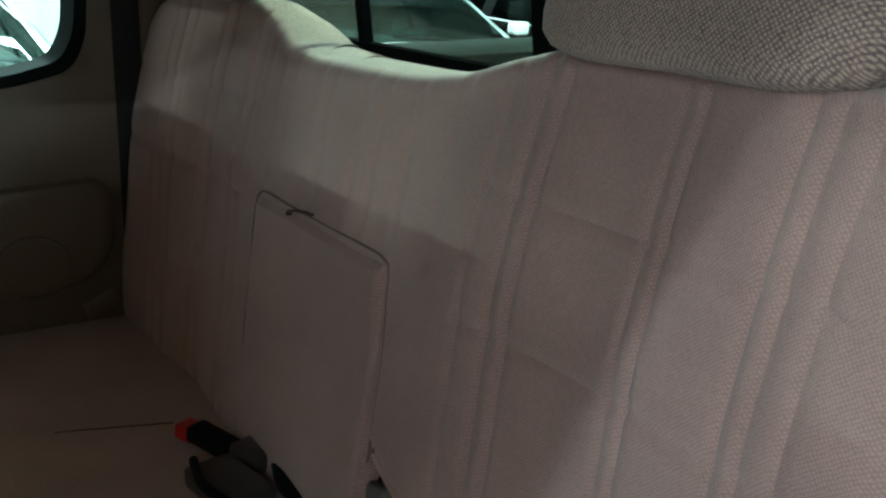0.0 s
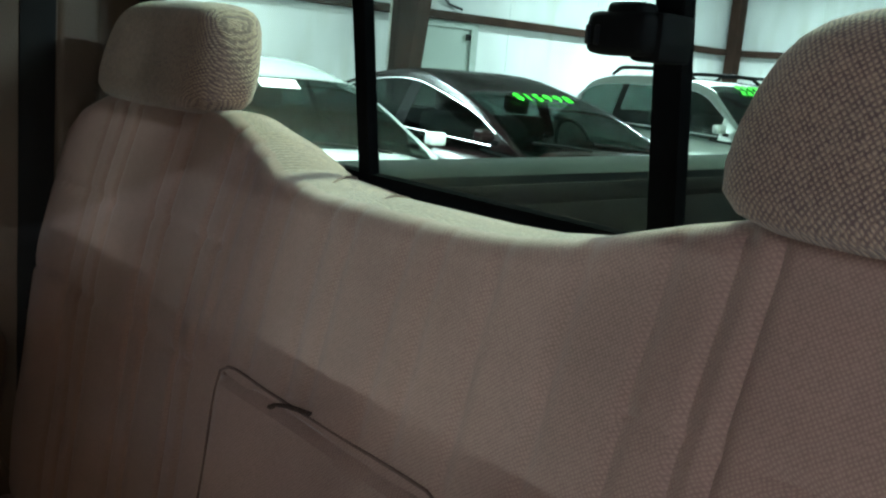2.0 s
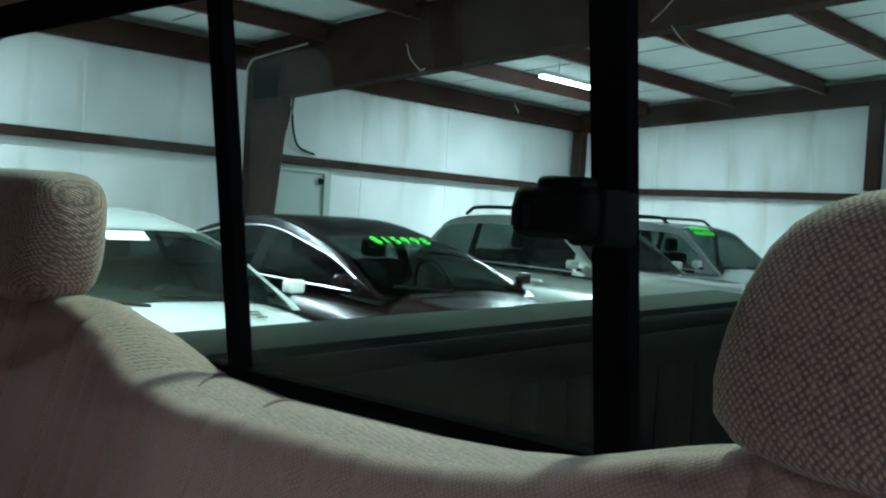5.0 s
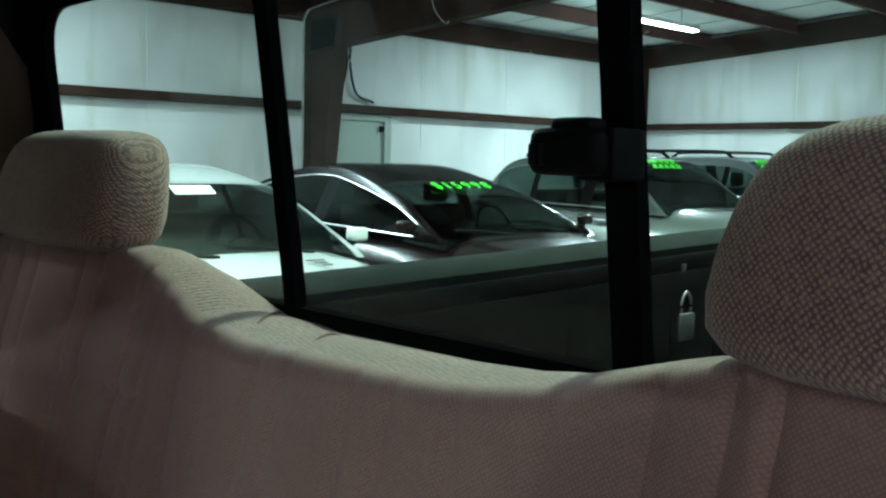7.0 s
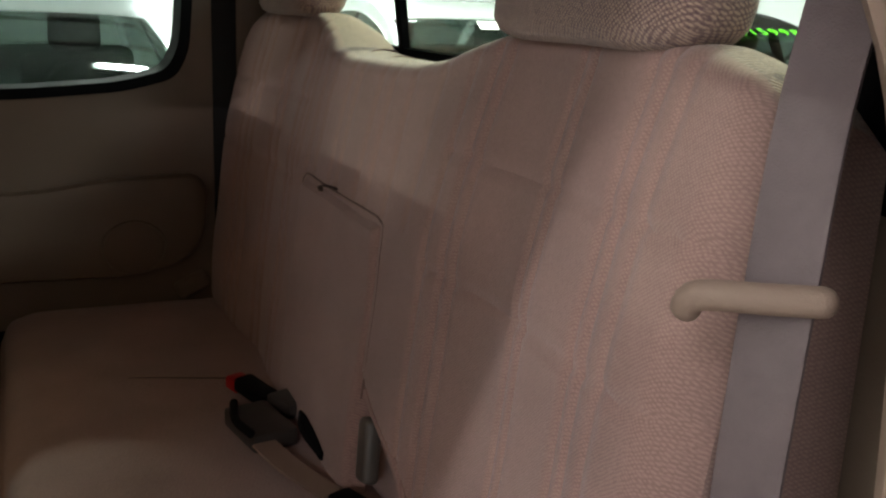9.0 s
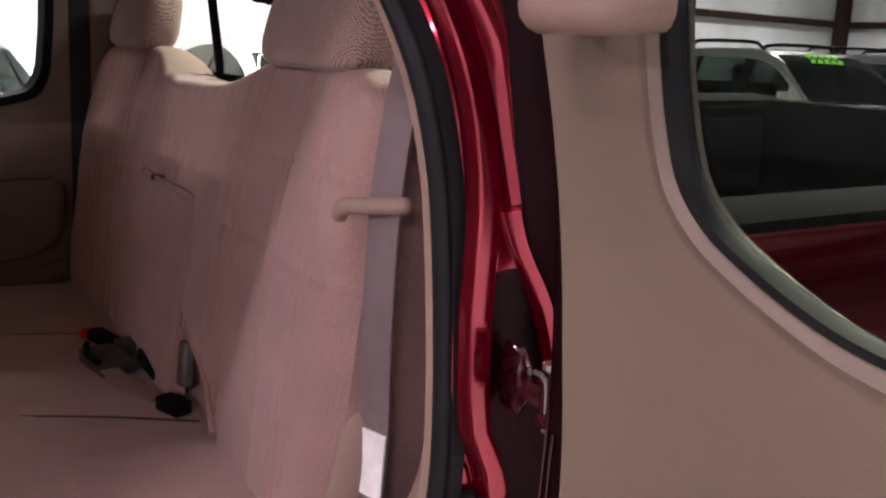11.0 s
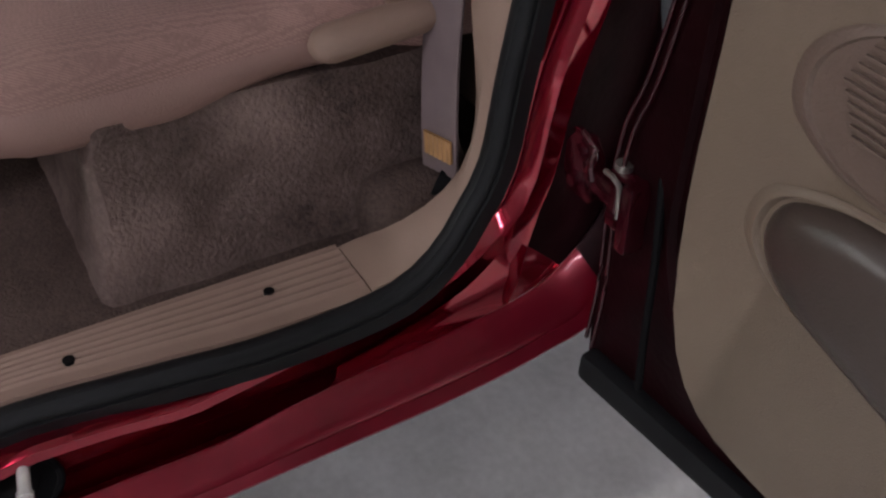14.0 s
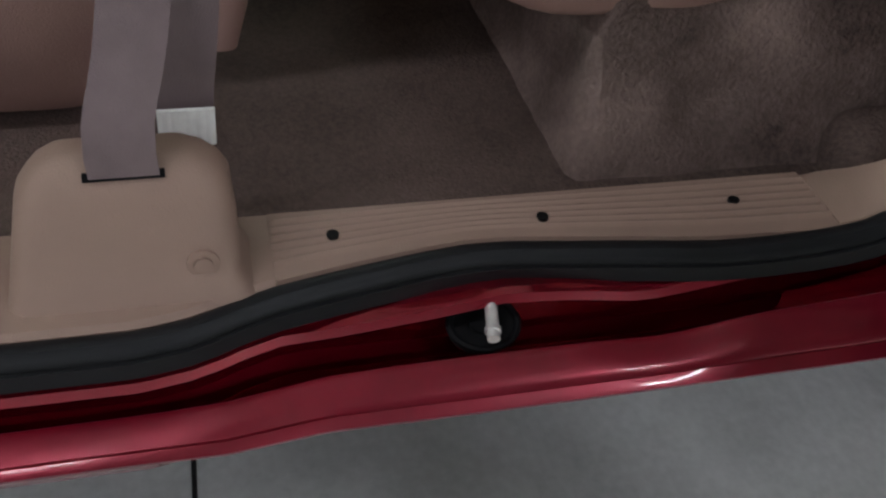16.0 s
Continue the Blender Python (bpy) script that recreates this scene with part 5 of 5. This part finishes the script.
def seat_front(x, z):
    y = lerp_table(BACK, z)
    y -= 0.010 * math.exp(-((abs(x + 0.03) - 0.66) / 0.06) ** 2) * max(0, 1 - abs(z - 1.1) / 0.4)
    y += 0.010 * math.exp(-((abs(x) - 0.40) / 0.10) ** 2)
    for gx, d in GROOVES:
        y += 0.0015 * d * math.exp(-((x - gx) / 0.0042) ** 2)
    if z > 1.19:
        for gx in CHANNELS:
            y += 0.0032 * math.exp(-((x - gx) / 0.0055) ** 2)
    for gz in (1.165, 1.285):
        if abs(x) > 0.25:
            y += 0.004 * math.exp(-((z - gz) / 0.0045) ** 2)
    y += 0.004 * noise.noise((x * 6, z * 6, 1.7))
    return y


RECESS = [(0.70, 0.36), (0.86, 0.34), (0.93, 0.28), (0.955, 0.23), (0.975, 0.17), (1.0, 0.130), (1.03, 0.125), (1.2, 0.118)]
PANEL_EDGE = [(0.70, 0.133), (0.95, 0.140), (1.03, 0.143), (1.09, 0.145), (1.19, 0.134)]


def seatback():
    xs = [-0.80 + 1.495 * k / 299 for k in range(300)]
    loops, tops = [], []
    for x in xs:
        top = lerp_table(TOP, x)
        edge = max(0.0, (abs(x + 0.0525) - 0.7075) / 0.04)
        edge = 0.035 * min(1, edge) ** 2
        lp = []
        for k in range(90):
            z = 0.76 + (top - 0.022 - 0.76) * k / 89
            y = seat_front(x, z) + edge
            inside = min(1.176 - z, x + 0.19, lerp_table(RECESS, z) - x) / 0.006
            y += 0.035 * max(0, min(1, inside))
            lp.append((x, y, z))
        yb = lp[-1][1]
        for k in range(1, 9):
            a = math.pi / 2 * k / 8
            lp.append((x, yb + 0.022 * (1 - math.cos(a)), top - 0.022 + 0.022 * math.sin(a)))
        over = [lp[-1]]
        for k in range(1, 9):
            t = k / 8
            over.append((x, yb + 0.022 + (0.094 - yb - 0.022) * t, top - 0.006 * t + 0.004 * math.sin(math.pi * t) - 0.012 * t * t * max(0, min(1, (abs(x) - 0.15) / 0.2))))
        over += [(x, 0.097, top - 0.03), (x, 0.097, 0.76)]
        loops.append(lp)
        tops.append(over)
    ends = []
    for i in (0, -1):
        bm = bmesh.new()
        bm.faces.new([bm.verts.new(v) for v in loops[i] + tops[i][1:]])
        ends.append(bm)
    return rings(loops, closed=False), rings(tops, closed=False), ends


front_cover, top_cover, seat_ends = seatback()
for bm in seat_ends:
    part("seat_side", bm, FABRIC, bench)
part("seatback", front_cover, FABRIC, bench)
part("seat_top", top_cover, FABRIC_TOP, bench, "coarse woven fabric top of the seatback")
for x0, x1 in ((-0.135, -0.200), (-0.058, -0.106)):
    line = []
    for k in range(8):
        t = k / 7
        x, y = x0 + (x1 - x0) * t, 0.012 + 0.078 * t
        line.append((x, y, lerp_table(TOP, x) + 0.0035 * math.sin(math.pi * t) - 0.0062 * t * t - 0.005 * (1 - t) ** 4))
    part("cross_seam", tube(line, 0.0013, 6, 0.008), SEAM_AND_SHADE, bench)


def arm_panel():
    loops = []
    for i in range(49):
        t = i / 48
        lp = []
        for k in range(61):
            z = 0.79 + (1.183 - 0.79) * k / 60
            xl, xr = -0.200, lerp_table(PANEL_EDGE, z)
            x = xl + (xr - xl) * t
            r = max(0, 1 - min(x - xl, xr - x) / 0.014, 1 - (1.183 - z) / 0.014)
            lp.append((x, lerp_table(BACK, z) - 0.006 + 0.026 * r ** 2.2 + 0.003 * noise.noise((x * 8, z * 8, 4.0)), z))
        loops.append(lp)
    return rings(loops, closed=False)


part("fold_down_armrest", arm_panel(), FABRIC, bench)
# dark cord that draws the shade in the groove round the armrest
part("seam", tube([(lerp_table(PANEL_EDGE, z) + 0.001, lerp_table(BACK, z) + 0.001, z) for z in (0.97, 1.0, 1.05, 1.1, 1.15, 1.18)] + [(x, lerp_table(BACK, 1.185) - 0.0008, 1.1865) for x in (0.12, 0.0, -0.1, -0.18)] + [(-0.201, lerp_table(BACK, z) + 0.001, z) for z in (1.16, 1.08, 0.98, 0.88)], 0.0013, 6, 0.02), SEAM_AND_SHADE, bench)
part("bolster_edge", tube([(lerp_table(RECESS, z), lerp_table(BACK, z) + 0.003, z) for z in (0.985, 0.97, 0.95, 0.93, 0.90, 0.86)], 0.006, 8, 0.01), FABRIC, bench)
part("pull_tab", tube([(-0.085, -0.060, 1.180), (-0.07, -0.066, 1.188), (-0.05, -0.064, 1.193), (-0.03, -0.056, 1.192)], 0.0034, 8, 0.01, 0.5), CARPET, bench, "small dark pull tab")


HEADREST = [(0.0, 0.128, 0.030), (0.05, 0.148, 0.041), (0.14, 0.159, 0.047), (0.28, 0.161, 0.049), (0.45, 0.158, 0.049), (0.62, 0.152, 0.048), (0.76, 0.144, 0.046), (0.86, 0.134, 0.043), (0.93, 0.121, 0.038), (0.975, 0.105, 0.031), (1.0, 0.086, 0.022)]


def headrest(cx):
    loops = []
    for k in range(41):
        t = (1 - math.cos(math.pi * k / 40)) / 2
        hw = lerp_table([(a, b) for a, b, c in HEADREST], t)
        hd = lerp_table([(a, c) for a, b, c in HEADREST], t)
        z = 1.403 + 0.123 * t
        lp = []
        for j in range(64):
            q = 2 * math.pi * j / 64
            cs, sn = math.cos(q), math.sin(q)
            x, y = hw * math.copysign(abs(cs) ** 0.5, cs), hd * math.copysign(abs(sn) ** 0.62, sn)
            sag = 0.003 * noise.noise((x * 14 + cx, y * 14, t * 2))
            lp.append((cx + x, 0.036 + y + 0.024 * (t - 0.3) + sag, z + sag * 0.5))
        loops.append(lp)
    return rings(loops)


for cx in (0.436, -0.524):
    part("headrest", headrest(cx), FABRIC_TOP, bench)


def pad(x0, x1, y0, y1, levels, r=0.05, bumpy=0.004):
    loops = []
    for z, ins in levels:
        lp = resampled(rounded([(x0 + ins, y0 + ins), (x1 - ins, y0 + ins), (x1 - ins, y1 - ins * 0.3), (x0 + ins, y1 - ins * 0.3)], r, 6), 120)
        loops.append([(a, b, z + bumpy * noise.noise((a * 5, b * 5, z * 3))) for a, b in lp])
    return rings(loops)


for line in ([(0.245, -0.075, 0.8425), (0.18, -0.19, 0.8435), (0.11, -0.34, 0.842), (0.07, -0.42, 0.833)], [(-0.28, -0.15, 0.8435), (-0.325, -0.29, 0.8435), (-0.37, -0.42, 0.834)]):
    part("cushion_seam", tube(line, 0.0022, 6, 0.03), CARPET, bench)
part("cushion", pad(-0.7875, 0.7025, -0.4825, -0.03, [(0.784, 0.010), (0.788, 0.0045), (0.800, 0.005), (0.812, 0.010), (0.823, 0.020), (0.832, 0.036), (0.839, 0.064), (0.843, 0.12), (0.842, 0.18)], 0.055), FABRIC, bench)
def skirt():
    loops = []
    for z, ins in [(0.737, 0.052), (0.740, 0.026), (0.749, 0.010), (0.764, 0.002), (0.778, 0.0), (0.789, 0.003), (0.80, 0.012)]:
        lp = resampled(rounded([(-0.785 + ins, -0.485 + ins), (0.70 - ins * 0.5, -0.485 + ins), (0.70 - ins * 0.5, -0.05), (-0.785 + ins, -0.05)], 0.06, 6), 160)
        low = max(0, min(1, (0.80 - z) / 0.05))
        rise = lambda b: 0.022 * (lambda t: t * t * (3 - 2 * t))(max(0, min(1, (b + 0.31) / 0.13)))
        loops.append([(a, b, z + low * rise(b) + 0.002 * noise.noise((a * 5, b * 5, z * 3))) for a, b in lp])
    return rings(loops)


part("cushion_skirt", skirt(), VINYL, bench, "smooth tan vinyl skirt")
part("recliner_cover", tube([(0.70, -0.060, 0.80), (0.70, -0.050, 0.86), (0.70, -0.035, 0.93), (0.695, -0.018, 0.985), (0.69, 0.0, 1.01)], 0.028, 16, 0.005, 0.5, (1, 0, 0), ends=True), TRIM, bench, "beige plastic recliner cover")
part("recliner_lever", tube([(0.71, -0.03, 0.805), (0.715, -0.09, 0.802), (0.715, -0.15, 0.797), (0.712, -0.168, 0.795)], 0.0225, 14, 0.004, 0.8, ends=True), TRIM, bench, "beige plastic recliner lever")

# ---------------------------------------------------------------- seat belts and buckles


def ribbon(pts, wide, width=0.047, thick=0.0016, step=0.02):
    line = smooth_path(pts, step)
    w = Vector(wide).normalized()
    loops = []
    for i, p in enumerate(line):
        d = (line[min(i + 1, len(line) - 1)] - line[max(i - 1, 0)]).normalized()
        n = d.cross(w).normalized()
        lp = []
        for k in range(13):
            a = (k / 12 - 0.5) * width
            lp.append(p + w * a + n * (thick + (0.0011 if k % 2 else 0)))
        for k in range(13):
            lp.append(p + w * (0.5 - k / 12) * width - n * thick)
        loops.append(lp)
    return rings(loops)


belt = thing("rear_seat_belt", "taupe seat belt hanging from a guide beside the rear seat", "seat belt", at=(0, 0, 0))
BW = (0.95, 0.30, 0)
BELT = [(0.715, 0.03, 1.50), (0.722, 0.0, 1.38), (0.733, -0.02, 1.27), (0.725, -0.02, 1.12), (0.718, -0.015, 1.0), (0.722, -0.022, 0.90), (0.745, -0.045, 0.78), (0.765, -0.058, 0.70), (0.768, -0.058, 0.655)]
part("webbing", ribbon(BELT, BW), WEB, belt)
part("label", ribbon([(0.7205, -0.0185, 1.0), (0.7205, -0.0205, 0.96), (0.7232, -0.0238, 0.922)], BW, 0.045, 0.0014), LABEL, belt, "worn white label sewn on the belt")
part("tag", ribbon([(0.7695, -0.063, 0.700), (0.7715, -0.063, 0.676)], BW, 0.036, 0.0014), ORANGE, belt, "small orange tag")
part("guide", tube([(0.690, -0.055, 1.245), (0.70, -0.055, 1.262), (0.735, -0.03, 1.268), (0.765, -0.005, 1.272)], 0.010, 12, 0.003, ends=True), TRIM, belt, "beige plastic belt guide")
part("anchor", tube([(0.765, -0.06, 0.645), (0.775, -0.05, 0.64)], 0.018, 12, 0.02), BLACK, belt)
part("anchor_cover", turned(pad(-0.05, 0.04, -0.05, 0.05, [(0.0, 0), (0.03, 0.004), (0.05, 0.016), (0.058, 0.03)], 0.03), Matrix.Translation((0.745, -0.09, 0.59))), CARPET, belt)

buckle = thing("seat_belt_buckle", "black seat belt buckle with a red button on the seat cushion", "buckle", at=(0, 0, 0))
part("housing", turned(box(-0.035, 0.035, -0.016, 0.016, -0.011, 0.011, 0.005), Matrix.Translation((-0.175, -0.130, 0.862)) @ pose(0, 0, 0, 0, 8, 25)), BLACK, buckle)
part("button", turned(box(-0.016, 0.012, -0.0145, 0.0145, -0.0095, 0.0095, 0.003), Matrix.Translation((-0.213, -0.147, 0.862)) @ pose(0, 0, 0, 0, 8, 25)), BUTTON, buckle)
part("stalk", tube([(-0.14, -0.115, 0.86), (-0.11, -0.09, 0.858), (-0.08, -0.075, 0.845)], 0.012, 8, 0.02), BLACK, buckle)
lap = thing("lap_belt_buckle", "dark grey lap belt buckle on a beige strap", "buckle", at=(0, 0, 0))
part("housing", merged(turned(box(-0.055, 0.055, -0.032, 0.032, -0.015, 0.012, 0.006), Matrix.Translation((-0.065, -0.150, 0.858)) @ pose(0, 0, 0, 0, 0, 10)), turned(box(-0.03, 0.03, -0.022, 0.022, -0.012, 0.012, 0.008), Matrix.Translation((-0.115, -0.095, 0.862)) @ pose(0, 0, 0, 0, 0, 20))), material("dark_grey_plastic", (0.045, 0.036, 0.032), 0.4, vary=0.15, scale=30), lap)
part("edge", tube([(-0.12, -0.175, 0.872), (-0.06, -0.185, 0.872), (-0.01, -0.175, 0.872)], 0.006, 8, 0.02), BLACK, lap)
part("cord", tube([(-0.11, -0.068, 0.862), (-0.06, -0.085, 0.868), (-0.01, -0.098, 0.866), (0.05, -0.09, 0.855)], 0.012, 8, 0.02, 0.6), BLACK, lap)
part("strap", ribbon([(-0.01, -0.16, 0.858), (0.06, -0.14, 0.852), (0.14, -0.11, 0.85)], (0.4, -0.9, 0), 0.034), TRIM, lap)
part("latch_plate", turned(box(-0.028, 0.028, -0.016, 0.016, -0.012, 0.012, 0.004), Matrix.Translation((0.185, -0.10, 0.853)) @ pose(0, 0, 0, 0, 0, 20)), BLACK, lap)
part("side_cover", turned(box(-0.018, 0.018, -0.010, 0.010, -0.038, 0.038, 0.008, 3), Matrix.Translation((0.168, -0.075, 0.915)) @ pose(0, 0, 0, -8, -14, 0)), material("mid_grey_plastic", (0.11, 0.09, 0.078), 0.45, vary=0.15, scale=30), lap)


front_belt = thing("front_bucket_seat_belt", "taupe front seat belt rising from a beige retractor cover", "seat belt", at=(0, 0, 0))


def cover():
    loops = []
    for z, y0, y1, x0, x1 in ((0.575, -0.895, -0.700, 0.77, 0.868), (0.596, -0.893, -0.706, 0.77, 0.862), (0.61, -0.890, -0.716, 0.77, 0.850), (0.64, -0.884, -0.716, 0.77, 0.843), (0.68, -0.875, -0.719, 0.775, 0.836), (0.691, -0.868, -0.724, 0.778, 0.832), (0.701, -0.860, -0.734, 0.782, 0.827), (0.708, -0.850, -0.746, 0.788, 0.820), (0.712, -0.838, -0.762, 0.794, 0.812)):
        lp = resampled(rounded([(x0, y0), (x1, y0), (x1, y1), (x0, y1)], 0.022, 6), 72)
        loops.append([(p, q, z) for p, q in lp])
    return rings(loops)


cover_ob = part("retractor_cover", cover(), TRIM, front_belt)
part("slot", turned(box(-0.002, 0.005, -0.029, 0.029, -0.0018, 0.0018, 0.0008), Matrix.Translation((0.8275, -0.7945, 0.701)) @ pose(0, 0, 0, 0, 60, 0)), BLACK, cover_ob)
part("bolt", merged(tube([(0.832, -0.745, 0.624), (0.848, -0.745, 0.625)], 0.0125, 18, 0.01), tube([(0.832, -0.745, 0.624), (0.850, -0.745, 0.625)], 0.007, 14, 0.01)), TRIM, cover_ob)
part("webbing", ribbon([(0.829, -0.794, 0.697), (0.824, -0.793, 0.74), (0.79, -0.773, 0.818), (0.75, -0.74, 1.05)], (0, 1, 0), 0.050), WEB, front_belt)
part("return_webbing", ribbon([(0.755, -0.752, 0.66), (0.757, -0.748, 0.72), (0.765, -0.738, 0.80), (0.745, -0.72, 0.98)], (0, 1, 0), 0.044), WEB, front_belt)
part("label", ribbon([(0.766, -0.748, 0.714), (0.764, -0.749, 0.680)], (0, 1, 0), 0.044, 0.0016), LABEL, front_belt, "white printed label", False)

# largely out of view; backs and headrests are shaped to shade the rear bench
for x0, x1 in ((-0.012, 0.60), (-0.785, 0.012)):
    fs = thing("front_armchair", "tan vinyl-backed front seat of the truck", "seat", "front seats", at=(0, 0, 0))
    lean = Matrix(((1, 0, 0, 0), (0, 1, 0.22, -0.130), (0, 0, 1, 0), (0, 0, 0, 1)))
    part("seat_base", pad(x0, x1, -1.30, -0.80, [(0.60, 0.03), (0.64, 0.0), (0.75, 0.0), (0.82, 0.01), (0.86, 0.05)], 0.08), VINYL, fs)
    part("seat_back", turned(pad(x0, x1, -0.80, -0.69, [(0.64, 0.062), (0.72, 0.050), (0.80, 0.036), (0.88, 0.018), (0.97, 0.003), (1.05, 0.0), (1.27, 0.008), (1.33, 0.025), (1.365, 0.05)], 0.035), lean), VINYL, fs)
    part("headrest", turned(pad((x0 + x1) / 2 - 0.165, (x0 + x1) / 2 + 0.165, -0.80, -0.71, [(1.365, 0.035), (1.385, 0.01), (1.45, 0.0), (1.50, 0.012), (1.52, 0.035)], 0.04), lean), FABRIC, fs)

padlock = thing("padlock", "small brass-grey padlock hanging on the bed side", "padlock", at=(0, 0, 0))
part("lock_body", box(-0.765, -0.745, 1.63, 1.70, 1.07, 1.14, 0.008), METAL, padlock)
part("shackle", tube([(-0.755, 1.645, 1.13), (-0.755, 1.645, 1.17), (-0.755, 1.665, 1.19), (-0.755, 1.685, 1.17), (-0.755, 1.685, 1.13)], 0.006, 8, 0.01), METAL, padlock)
part("strap", box(-0.770, -0.762, 1.655, 1.675, 1.17, 1.26), METAL, padlock)
